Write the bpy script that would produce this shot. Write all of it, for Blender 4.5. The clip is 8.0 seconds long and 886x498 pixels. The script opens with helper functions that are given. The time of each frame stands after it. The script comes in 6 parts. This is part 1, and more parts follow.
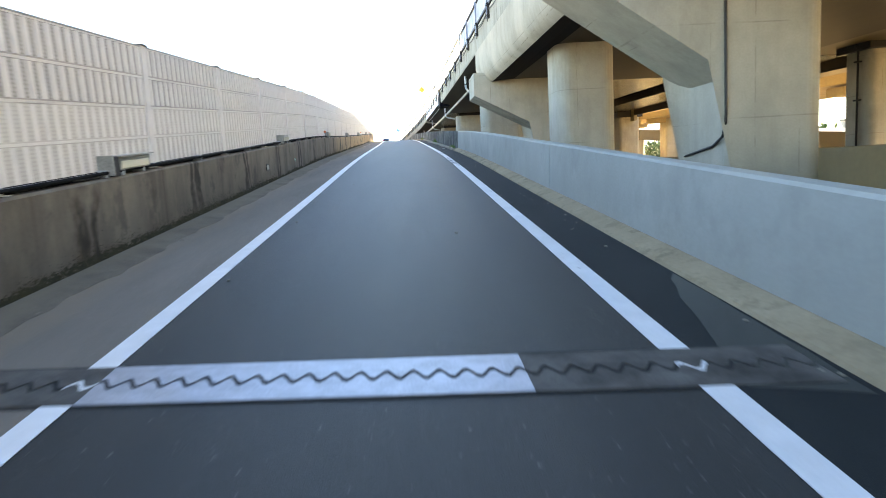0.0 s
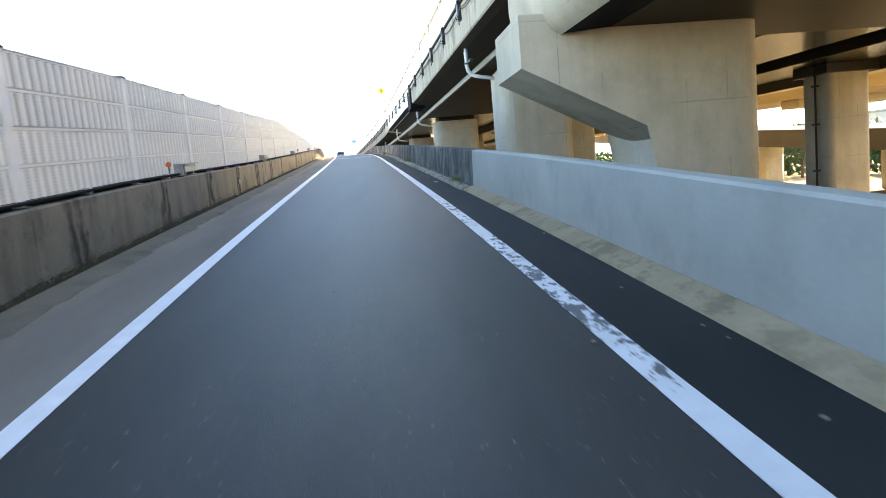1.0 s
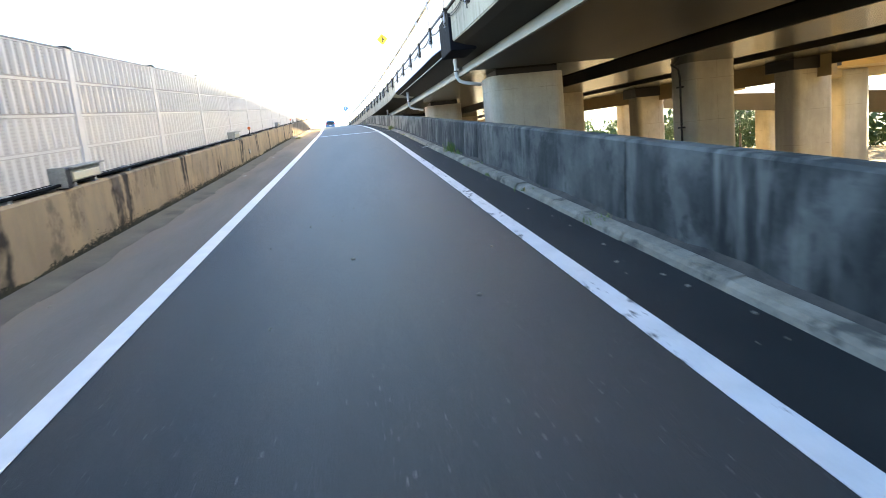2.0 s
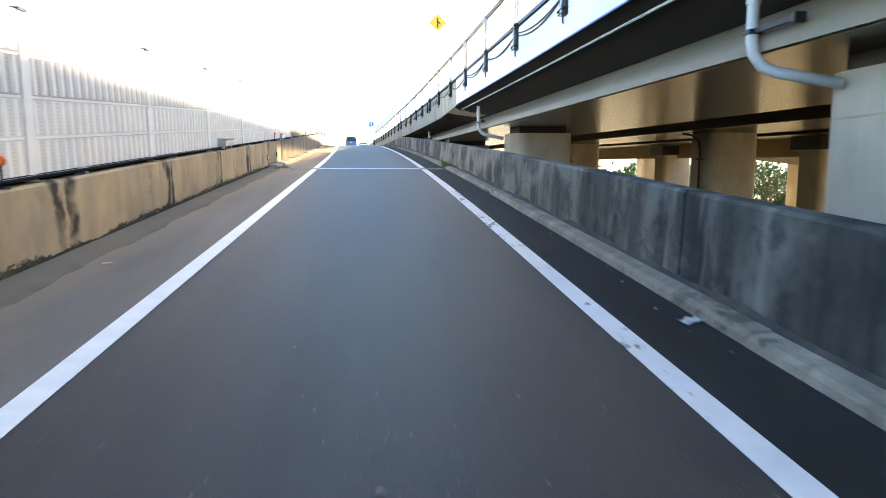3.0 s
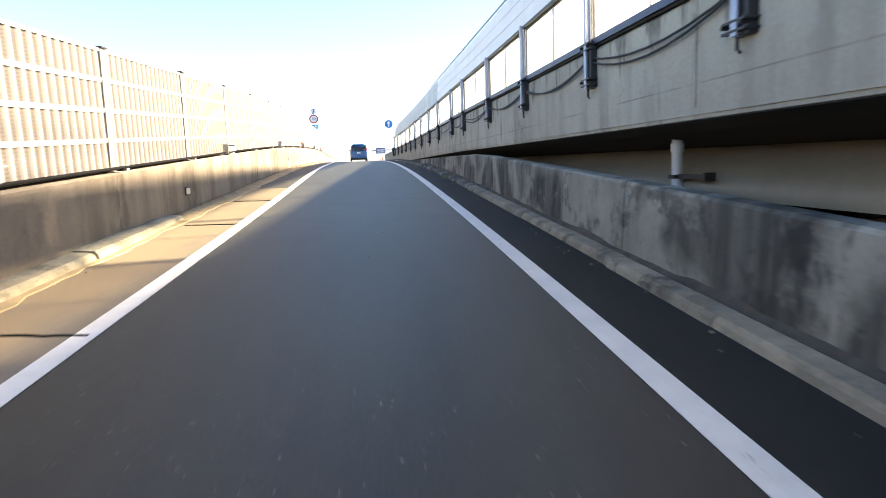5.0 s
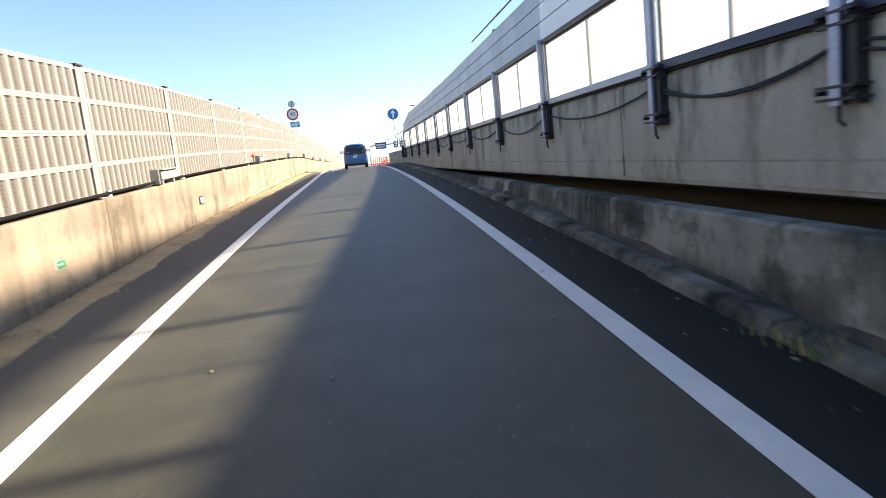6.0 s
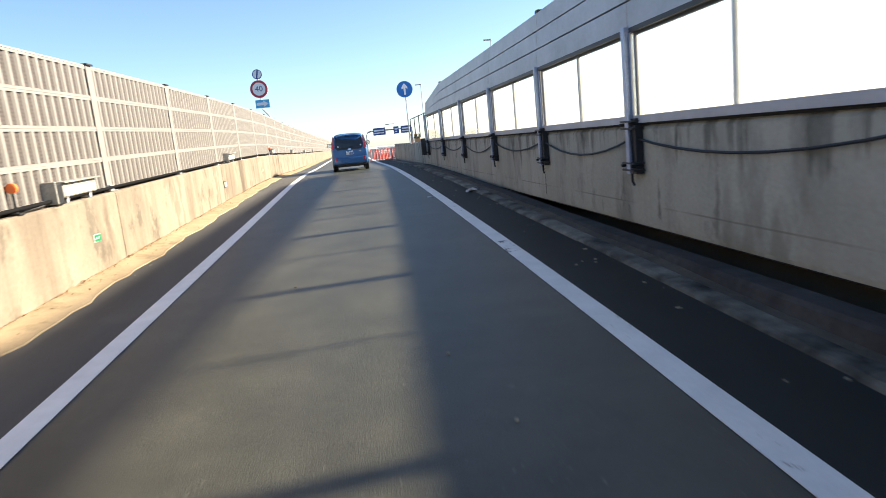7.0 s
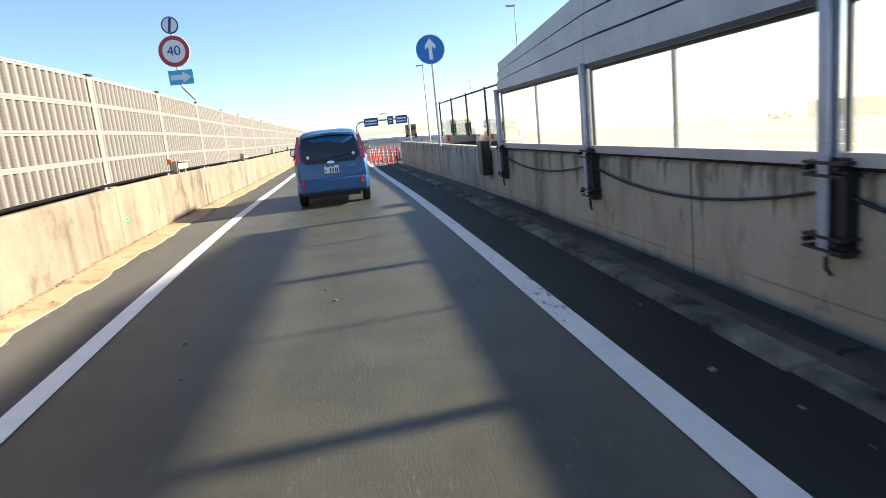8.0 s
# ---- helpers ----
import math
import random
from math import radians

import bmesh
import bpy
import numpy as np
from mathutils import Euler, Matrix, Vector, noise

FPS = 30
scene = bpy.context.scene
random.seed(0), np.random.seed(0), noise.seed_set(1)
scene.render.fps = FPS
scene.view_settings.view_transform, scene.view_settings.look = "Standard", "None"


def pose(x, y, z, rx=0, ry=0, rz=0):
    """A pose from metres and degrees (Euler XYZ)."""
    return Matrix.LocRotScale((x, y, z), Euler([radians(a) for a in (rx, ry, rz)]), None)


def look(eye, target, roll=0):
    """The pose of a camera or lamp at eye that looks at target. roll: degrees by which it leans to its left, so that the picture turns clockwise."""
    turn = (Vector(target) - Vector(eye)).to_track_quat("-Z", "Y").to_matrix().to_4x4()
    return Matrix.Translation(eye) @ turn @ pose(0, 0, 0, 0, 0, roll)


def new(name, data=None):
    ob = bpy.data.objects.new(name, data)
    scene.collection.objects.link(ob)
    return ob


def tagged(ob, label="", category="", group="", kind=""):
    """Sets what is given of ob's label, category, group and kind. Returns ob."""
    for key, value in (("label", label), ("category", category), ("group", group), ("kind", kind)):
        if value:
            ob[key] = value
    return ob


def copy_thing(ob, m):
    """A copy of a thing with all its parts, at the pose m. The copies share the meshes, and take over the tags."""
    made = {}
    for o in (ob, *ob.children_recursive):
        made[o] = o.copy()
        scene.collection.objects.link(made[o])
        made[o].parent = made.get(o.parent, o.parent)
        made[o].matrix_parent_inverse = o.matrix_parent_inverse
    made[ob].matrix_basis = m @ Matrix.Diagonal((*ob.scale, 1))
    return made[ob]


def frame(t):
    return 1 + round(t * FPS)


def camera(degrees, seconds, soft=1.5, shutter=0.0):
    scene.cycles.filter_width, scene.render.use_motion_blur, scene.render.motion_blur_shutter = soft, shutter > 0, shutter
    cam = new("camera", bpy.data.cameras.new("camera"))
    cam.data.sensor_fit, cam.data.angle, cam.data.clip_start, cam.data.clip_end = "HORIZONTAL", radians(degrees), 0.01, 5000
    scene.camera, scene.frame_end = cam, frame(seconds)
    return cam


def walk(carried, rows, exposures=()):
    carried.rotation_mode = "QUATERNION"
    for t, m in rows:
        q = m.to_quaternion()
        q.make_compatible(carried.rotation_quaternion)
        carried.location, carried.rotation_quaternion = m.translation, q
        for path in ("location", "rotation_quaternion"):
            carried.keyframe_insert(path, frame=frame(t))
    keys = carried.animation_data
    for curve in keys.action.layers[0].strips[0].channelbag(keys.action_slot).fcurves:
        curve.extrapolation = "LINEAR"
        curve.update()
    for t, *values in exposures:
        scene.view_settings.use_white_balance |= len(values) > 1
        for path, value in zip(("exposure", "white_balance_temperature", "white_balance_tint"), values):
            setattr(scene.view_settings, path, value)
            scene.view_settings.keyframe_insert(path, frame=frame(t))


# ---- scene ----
cam = camera(68.56, 8.0, soft=0.6, shutter=0.1)
PATH = [
    (0.0, (0.257, -7.370, 1.048), (0.763, 2.547, -0.138), -2.95),
    (0.5, (0.365, 1.921, 1.803), (1.154, 11.825, 0.674), -2.37),
    (1.0, (0.366, 10.990, 2.534), (1.459, 20.867, 1.420), -5.05),
    (1.2, (0.327, 14.524, 2.847), (1.470, 24.350, 1.377), -7.85),
    (2.3, (0.102, 34.652, 4.159), (1.183, 44.464, 2.558), -2.63),
    (2.5, (0.070, 38.342, 4.364), (1.088, 48.180, 2.890), -0.56),
    (3.0, (0.047, 47.382, 4.963), (1.020, 57.253, 3.689), -0.19),
    (3.5, (0.098, 56.046, 5.544), (1.044, 65.906, 4.171), -3.38),
    (4.0, (0.089, 64.594, 6.043), (1.045, 74.439, 4.570), -1.59),
    (4.5, (0.050, 72.986, 6.546), (0.861, 82.841, 5.055), -0.37),
    (4.7, (-0.004, 76.179, 6.662), (0.729, 86.074, 5.413), -0.58),
    (5.8, (-0.783, 94.569, 7.705), (-0.217, 104.452, 6.285), -6.01),
    (6.0, (-0.946, 97.863, 7.900), (-0.403, 107.742, 6.451), -5.96),
    (6.5, (-1.392, 105.797, 8.275), (-0.860, 115.651, 6.656), -4.93),
    (7.0, (-1.782, 113.254, 8.549), (-1.194, 123.094, 6.869), -5.64),
    (7.5, (-2.165, 120.743, 8.780), (-1.496, 130.567, 7.034), -7.60),
    (8.0, (-2.546, 128.043, 8.968), (-1.820, 137.844, 7.125), -5.85),
]
walk(cam, [(t, look(e, g, r)) for t, e, g, r in PATH],
     exposures=[(0.0, 4.2, 7300, 8), (1.2, 4.12, 7050, 8), (2.5, 3.97, 6350, 6), (3.5, 3.47, 6250, 7), (4.0, 3.3, 6350, 9), (4.7, 3.2, 6350, 10), (5.8, 2.45, 6050, 11), (7.0, 2.12, 5800, 9), (8.0, 2.02, 5750, 8)])

# ---- world and sun ----
SUN = Vector((1.0, 0.18, 0.517)).normalized()
world = bpy.data.worlds.new("sky")
scene.world = world
world.use_nodes = True
wn = world.node_tree.nodes
sky = wn.new("ShaderNodeTexSky")
sky.sky_type = "NISHITA"
sky.sun_disc = False
sky.sun_elevation = math.asin(SUN.z)
sky.sun_rotation = math.atan2(SUN.x, SUN.y)
sky.air_density, sky.dust_density, sky.ozone_density = 0.8, 0.45, 0.8
wn["Background"].inputs["Strength"].default_value = 0.053
world.node_tree.links.new(sky.outputs[0], wn["Background"].inputs["Color"])
sun = new("sun", bpy.data.lights.new("sun", "SUN"))
sun.data.energy, sun.data.angle, sun.data.color = 5.0, radians(2.6), (1.0, 0.79, 0.52)
sun.matrix_world = look(SUN * 50, (0, 0, 0))


# ---- course of the ramp ----
KNOT_Y0, KNOT_STEP = -10.0, 15.0
KNOT_X = [0.0, 0.07, 0.09, 0.04, -0.04, -0.18, -0.47, -1.03, -1.82, -2.69, -3.72, -4.74, -5.73, -6.71, -7.7, -8.69]
KNOT_Z = [-0.737, 0.45, 1.62, 2.61, 3.55, 4.5, 5.35, 6.14, 6.85, 7.26, 7.5, 7.41, 7.36, 7.31, 7.27, 7.22]


def spline(k, y):
    u = (y - KNOT_Y0) / KNOT_STEP
    if u <= 0:
        return k[0] + u * (k[1] - k[0])
    if u >= len(k) - 1:
        return k[-1] + (u - len(k) + 1) * (k[-1] - k[-2])
    i = int(u)
    a = u - i
    p0 = k[i - 1] if i else 2 * k[0] - k[1]
    p1, p2 = k[i], k[i + 1]
    p3 = k[i + 2] if i + 2 < len(k) else 2 * k[-1] - k[-2]
    return 0.5 * (2 * p1 + (p2 - p0) * a + (2 * p0 - 5 * p1 + 4 * p2 - p3) * a * a + (3 * p1 - p0 - 3 * p2 + p3) * a ** 3)


def road_x(y):
    return spline(KNOT_X, y)


def road_z(y):
    return spline(KNOT_Z, y)


def lerp(a, b, y0, y1, y):
    f = min(1.0, max(0.0, (y - y0) / (y1 - y0)))
    return a + (b - a) * f


def deck_x(y):
    """Outer face of the viaduct's edge wall."""
    return road_x(y) + (3.42 if y > 80 else 3.42 + (80 - y) * 0.012)


def deck_z(y):
    """Rise of the viaduct against its height at 80 m."""
    return 0.006 * (y - 80) if y < 104 else lerp(0.144, 0.10, 104, 140, y)


def left_face(y):
    return lerp(-3.56, -3.28, 75, 108, y)


def left_drop(y):
    """The left wall is a little lower in the middle of the ramp."""
    return lerp(0.0, 0.11, 22, 36, y) if y < 60 else lerp(0.11, 0.0, 68, 100, y)


# ---- materials ----
def material(name, base, rough=0.8, metal=0.0, dark=None, light=None, scale=3.0, grain=60.0, bump=0.15, streak=0.0,
             streak_color=(0.05, 0.05, 0.045), streak_scale=2.2, per_object=0.0, stretch=1.0, amount=0.6, spec=0.3, grit=0.35):
    """Colour with blotches at one scale and grain at another, optional vertical streaks, and a fine bump."""
    m = bpy.data.materials.new(name)
    m.use_nodes = True
    n, l = m.node_tree.nodes, m.node_tree.links
    bsdf = n["Principled BSDF"]
    bsdf.inputs["Roughness"].default_value = rough
    bsdf.inputs["Metallic"].default_value = metal
    bsdf.inputs["Specular IOR Level"].default_value = spec
    geo = n.new("ShaderNodeNewGeometry")
    mp = n.new("ShaderNodeMapping")
    mp.inputs["Scale"].default_value = (1, stretch, 1)
    l.new(geo.outputs["Position"], mp.inputs["Vector"])
    big = n.new("ShaderNodeTexNoise")
    big.inputs["Scale"].default_value = scale
    big.inputs["Detail"].default_value = 6
    big.inputs["Roughness"].default_value = 0.62
    l.new(mp.outputs[0], big.inputs["Vector"])
    ramp = n.new("ShaderNodeValToRGB")
    ramp.color_ramp.elements[0].position, ramp.color_ramp.elements[1].position = 0.5 - amount / 2, 0.5 + amount / 2
    dark = dark or tuple(c * 0.7 for c in base)
    light = light or tuple(min(1, c * 1.25) for c in base)
    ramp.color_ramp.elements[0].color, ramp.color_ramp.elements[1].color = (*dark, 1), (*light, 1)
    l.new(big.outputs[0], ramp.inputs[0])
    col = ramp.outputs[0]
    fine = n.new("ShaderNodeTexNoise")
    fine.inputs["Scale"].default_value = grain
    fine.inputs["Detail"].default_value = 3
    l.new(geo.outputs["Position"], fine.inputs["Vector"])
    mix = n.new("ShaderNodeMix")
    mix.data_type, mix.blend_type = "RGBA", "OVERLAY"
    mix.inputs[0].default_value = grit
    l.new(col, mix.inputs[6])
    l.new(fine.outputs[0], mix.inputs[7])
    col = mix.outputs[2]
    if streak:
        sm = n.new("ShaderNodeMapping")
        sm.inputs["Scale"].default_value = (streak_scale, streak_scale, streak_scale * 0.09)
        l.new(geo.outputs["Position"], sm.inputs["Vector"])
        sn = n.new("ShaderNodeTexNoise")
        sn.inputs["Scale"].default_value = 1.0
        sn.inputs["Detail"].default_value = 5
        sn.inputs["Roughness"].default_value = 0.6
        l.new(sm.outputs[0], sn.inputs["Vector"])
        sr = n.new("ShaderNodeMapRange")
        sr.inputs[1].default_value, sr.inputs[2].default_value = 0.48, 0.7
        sr.inputs[3].default_value, sr.inputs[4].default_value = 0.0, streak
        l.new(sn.outputs[0], sr.inputs[0])
        mx = n.new("ShaderNodeMix")
        mx.data_type = "RGBA"
        l.new(sr.outputs[0], mx.inputs[0])
        l.new(col, mx.inputs[6])
        mx.inputs[7].default_value = (*streak_color, 1)
        col = mx.outputs[2]
    if per_object:
        oi = n.new("ShaderNodeObjectInfo")
        rr = n.new("ShaderNodeMapRange")
        rr.inputs[3].default_value, rr.inputs[4].default_value = 1 - per_object, 1 + per_object
        l.new(oi.outputs["Random"], rr.inputs[0])
        hv = n.new("ShaderNodeHueSaturation")
        l.new(rr.outputs[0], hv.inputs["Value"])
        l.new(col, hv.inputs["Color"])
        col = hv.outputs[0]
    l.new(col, bsdf.inputs["Base Color"])
    if bump:
        bp = n.new("ShaderNodeBump")
        bp.inputs["Strength"].default_value = bump
        bp.inputs["Distance"].default_value = 0.01
        l.new(fine.outputs[0], bp.inputs["Height"])
        l.new(bp.outputs[0], bsdf.inputs["Normal"])
    return m


def plain(name, base, rough=0.5, metal=0.0, emit=0.0, spec=0.5, coat=0.0):
    """A small even surface with slight unevenness of gloss."""
    m = bpy.data.materials.new(name)
    m.use_nodes = True
    n, l = m.node_tree.nodes, m.node_tree.links
    b = n["Principled BSDF"]
    b.inputs["Base Color"].default_value = (*base, 1)
    b.inputs["Metallic"].default_value = metal
    b.inputs["Specular IOR Level"].default_value = spec
    b.inputs["Coat Weight"].default_value = coat
    no = n.new("ShaderNodeTexNoise")
    no.inputs["Scale"].default_value = 9
    mr = n.new("ShaderNodeMapRange")
    mr.inputs[3].default_value, mr.inputs[4].default_value = max(0.02, rough - 0.08), min(1, rough + 0.1)
    l.new(no.outputs[0], mr.inputs[0])
    l.new(mr.outputs[0], b.inputs["Roughness"])
    if emit:
        b.inputs["Emission Color"].default_value = (*base, 1)
        b.inputs["Emission Strength"].default_value = emit
    return m


def noise(n, l, vec, scale, detail=4, rough=0.6):
    t = n.new("ShaderNodeTexNoise")
    t.inputs["Scale"].default_value, t.inputs["Detail"].default_value, t.inputs["Roughness"].default_value = scale, detail, rough
    l.new(vec, t.inputs["Vector"])
    return t.outputs[0]


def remap(n, l, src, a, b, c, d):
    m = n.new("ShaderNodeMapRange")
    for k, v in zip((1, 2, 3, 4), (a, b, c, d)):
        m.inputs[k].default_value = v
    l.new(src, m.inputs[0])
    return m.outputs[0]


def calc(n, l, op, a, b=0.0, c=0.0):
    m = n.new("ShaderNodeMath")
    m.operation = op
    for k, v in enumerate((a, b, c)):
        if isinstance(v, (int, float)):
            m.inputs[k].default_value = v
        else:
            l.new(v, m.inputs[k])
    return m.outputs[0]


def stretch_of(n, l, src, sx, sy, sz):
    m = n.new("ShaderNodeMapping")
    m.inputs["Scale"].default_value = (sx, sy, sz)
    l.new(src, m.inputs["Vector"])
    return m.outputs[0]


def overlay(m, factor, color):
    """Mix another colour over a material's base colour."""
    n, l = m.node_tree.nodes, m.node_tree.links
    b = n["Principled BSDF"]
    earlier = b.inputs["Base Color"].links[0].from_socket
    x = n.new("ShaderNodeMix")
    x.data_type = "RGBA"
    l.new(factor, x.inputs[0])
    l.new(earlier, x.inputs[6])
    x.inputs[7].default_value = (*color, 1)
    l.new(x.outputs[2], b.inputs["Base Color"])


def add_blotches(m, color, strength, ny=0.4, nz=0.55, edge=(0.03, 0.2)):
    """Black algae in rounded fields, with washed pale runs left between them."""
    n, l = m.node_tree.nodes, m.node_tree.links
    p = n.new("ShaderNodeNewGeometry").outputs["Position"]
    warp = n.new("ShaderNodeTexNoise")
    warp.inputs["Scale"].default_value, warp.inputs["Detail"].default_value = 1.6, 4
    l.new(p, warp.inputs["Vector"])
    add = n.new("ShaderNodeVectorMath")
    add.operation = "MULTIPLY_ADD"
    l.new(warp.outputs["Color"], add.inputs[0])
    add.inputs[1].default_value = (0.0, 0.9, 0.5)
    l.new(p, add.inputs[2])
    v = n.new("ShaderNodeTexVoronoi")
    v.feature = "DISTANCE_TO_EDGE"
    v.inputs["Scale"].default_value = 1.0
    l.new(stretch_of(n, l, add.outputs[0], 0.0, ny, nz), v.inputs["Vector"])
    f = remap(n, l, v.outputs["Distance"], edge[0], edge[1], 0.0, 1.0)
    runs = remap(n, l, noise(n, l, stretch_of(n, l, p, 3.5, 3.5, 0.35), 1.0, 5), 0.35, 0.65, 0.55, 1.0)
    f = calc(n, l, "MULTIPLY", f, runs)
    overlay(m, calc(n, l, "MULTIPLY", f, strength), color)


def add_mottle(m, color, strength, scale=2.2, low=0.5, high=0.56, stretch=(1.0, 1.0, 1.5)):
    """Crusty stains with a ragged edge."""
    n, l = m.node_tree.nodes, m.node_tree.links
    p = n.new("ShaderNodeNewGeometry").outputs["Position"]
    f = remap(n, l, noise(n, l, stretch_of(n, l, p, *stretch), scale, 9, 0.68), low, high, 0.0, 1.0)
    k = remap(n, l, noise(n, l, p, scale * 0.23, 2), 0.35, 0.6, 0.25, 1.0)
    overlay(m, calc(n, l, "MULTIPLY", calc(n, l, "MULTIPLY", f, k), strength), color)


def add_runs(m, pitch, start, color, strength):
    """Pairs of dark runs below fixings that stand at a regular pitch."""
    n, l = m.node_tree.nodes, m.node_tree.links
    p = n.new("ShaderNodeNewGeometry").outputs["Position"]
    s = n.new("ShaderNodeSeparateXYZ")
    l.new(p, s.inputs[0])
    w = noise(n, l, stretch_of(n, l, p, 1.0, 1.6, 1.2), 1.0, 4)
    y = calc(n, l, "ADD", calc(n, l, "SUBTRACT", s.outputs["Y"], start), calc(n, l, "MULTIPLY", w, 1.1))
    u = calc(n, l, "ABSOLUTE", calc(n, l, "WRAP", y, -pitch / 2, pitch / 2))
    d = calc(n, l, "ABSOLUTE", calc(n, l, "SUBTRACT", u, 0.17))
    f = remap(n, l, d, 0.05, 0.16, 1.0, 0.0)
    k = remap(n, l, noise(n, l, stretch_of(n, l, p, 0.0, 0.55, 1.3), 1.0, 3), 0.33, 0.5, 0.15, 1.0)
    k = calc(n, l, "MULTIPLY", k, remap(n, l, s.outputs["Y"], 74, 92, 1.0, 0.35))
    overlay(m, calc(n, l, "MULTIPLY", calc(n, l, "MULTIPLY", f, k), strength), color)


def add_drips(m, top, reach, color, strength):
    """Separate dark runs of uneven length below a level edge."""
    n, l = m.node_tree.nodes, m.node_tree.links
    p = n.new("ShaderNodeNewGeometry").outputs["Position"]
    s = n.new("ShaderNodeSeparateXYZ")
    l.new(p, s.inputs[0])
    run = remap(n, l, noise(n, l, stretch_of(n, l, p, 0.0, 1.9, 0.12), 1.0, 6, 0.7), 0.47, 0.68, 0.0, 1.0)
    end = calc(n, l, "SUBTRACT", top, calc(n, l, "MULTIPLY", run, reach))
    f = remap(n, l, calc(n, l, "SUBTRACT", s.outputs["Z"], end), -0.04, 0.12, 0.0, 1.0)
    f = calc(n, l, "MULTIPLY", f, remap(n, l, run, 0.05, 0.4, 0.0, 1.0))
    k = remap(n, l, noise(n, l, p, 3.0, 5), 0.3, 0.6, 0.45, 1.0)
    overlay(m, calc(n, l, "MULTIPLY", calc(n, l, "MULTIPLY", f, k), strength), color)


def add_grime(m, y0, y1, color, strength):
    """A film of grime that thins out along the course, broken by blotches."""
    n, l = m.node_tree.nodes, m.node_tree.links
    p = n.new("ShaderNodeNewGeometry").outputs["Position"]
    s = n.new("ShaderNodeSeparateXYZ")
    l.new(p, s.inputs[0])
    f = remap(n, l, s.outputs["Y"], y0, y1, strength, 0.0)
    k = remap(n, l, noise(n, l, p, 1.4, 5), 0.35, 0.6, 0.6, 1.0)
    overlay(m, calc(n, l, "MULTIPLY", f, k), color)


def add_band(m, y0, y1, color, strength):
    """Another colour over one stretch, with soft ends, holding the light that falls there."""
    n, l = m.node_tree.nodes, m.node_tree.links
    p = n.new("ShaderNodeNewGeometry").outputs["Position"]
    s = n.new("ShaderNodeSeparateXYZ")
    l.new(p, s.inputs[0])
    d = calc(n, l, "ABSOLUTE", calc(n, l, "SUBTRACT", s.outputs["Y"], (y0 + y1) / 2))
    f = remap(n, l, d, (y1 - y0) / 2 - 6, (y1 - y0) / 2, strength, 0.0)
    k = remap(n, l, noise(n, l, stretch_of(n, l, p, 1.5, 1.5, 0.5), 1.0, 5), 0.35, 0.6, 1.0, 0.55)
    overlay(m, calc(n, l, "MULTIPLY", f, k), color)


def add_flecks(m, color, low, high, ranges):
    """Worn-off flecks in paint; ranges: (y0, y1, strength) where the wear is heavier."""
    n, l = m.node_tree.nodes, m.node_tree.links
    p = n.new("ShaderNodeNewGeometry").outputs["Position"]
    s = n.new("ShaderNodeSeparateXYZ")
    l.new(p, s.inputs[0])
    bias = noise(n, l, stretch_of(n, l, p, 0.4, 0.35, 0.0), 1.0, 2)
    bias = remap(n, l, bias, 0.35, 0.7, -0.12, 0.06)
    for y0, y1, st in ranges:
        mid, half = (y0 + y1) / 2, (y1 - y0) / 2
        d = calc(n, l, "ABSOLUTE", calc(n, l, "SUBTRACT", s.outputs["Y"], mid))
        bias = calc(n, l, "ADD", bias, remap(n, l, d, half * 0.7, half, st, 0.0))
    f = calc(n, l, "ADD", noise(n, l, stretch_of(n, l, p, 11.0, 5.0, 1.0), 1.0, 5, 0.68), bias)
    overlay(m, remap(n, l, f, low, high, 0.0, 0.9), color)


def add_chips(m, color, scale, low, high):
    """Pale stone chips showing at the worn surface."""
    n, l = m.node_tree.nodes, m.node_tree.links
    p = n.new("ShaderNodeNewGeometry").outputs["Position"]
    f = remap(n, l, noise(n, l, stretch_of(n, l, p, 1.0, 0.55, 1.0), scale, 2, 0.5), low, high, 0.0, 0.85)
    overlay(m, f, color)


def add_haze(m, r0, r1, color):
    """Paints haze: the colour turns pale with distance from the origin."""
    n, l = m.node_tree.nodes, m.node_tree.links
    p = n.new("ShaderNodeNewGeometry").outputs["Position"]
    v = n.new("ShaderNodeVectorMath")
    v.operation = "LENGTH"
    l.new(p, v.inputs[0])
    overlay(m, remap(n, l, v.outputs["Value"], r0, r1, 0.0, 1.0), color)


M_ASPHALT = material("asphalt", (0.036, 0.038, 0.037), 0.5, scale=1.3, grain=120, bump=0.5, stretch=0.07, amount=0.7,
                     dark=(0.016, 0.018, 0.019), light=(0.052, 0.053, 0.051), grit=1.0, spec=0.24)
add_chips(M_ASPHALT, (0.2, 0.195, 0.18), 38.0, 0.7, 0.73)
add_flecks(M_ASPHALT, (0.16, 0.158, 0.15), 0.74, 0.78, [])
# Lighter past 88 m: the sunlight on the road put into colour.
add_band(M_ASPHALT, 88, 230, (0.11, 0.106, 0.09), 0.6)
M_ASPHALT_NEW = material("asphalt_dark", (0.014, 0.017, 0.019), 0.7, scale=1.2, grain=120, bump=0.6, stretch=0.3, grit=0.9, spec=0.15, dark=(0.009, 0.011, 0.012), light=(0.026, 0.03, 0.031))
add_flecks(M_ASPHALT_NEW, (0.1, 0.096, 0.088), 0.7, 0.76, [])
M_SHOULDER = material("asphalt_brownish", (0.182, 0.16, 0.134), 0.88, scale=1.0, grain=120, bump=0.5, stretch=0.15, grit=0.5)
# Darker, greyer shoulder: shade of the window barrier put into colour.
M_SHOULDER_SHADE = material("asphalt_shoulder_shade", (0.085, 0.083, 0.08), 0.85, scale=1.0, grain=120, bump=0.5, stretch=0.15, grit=0.6)
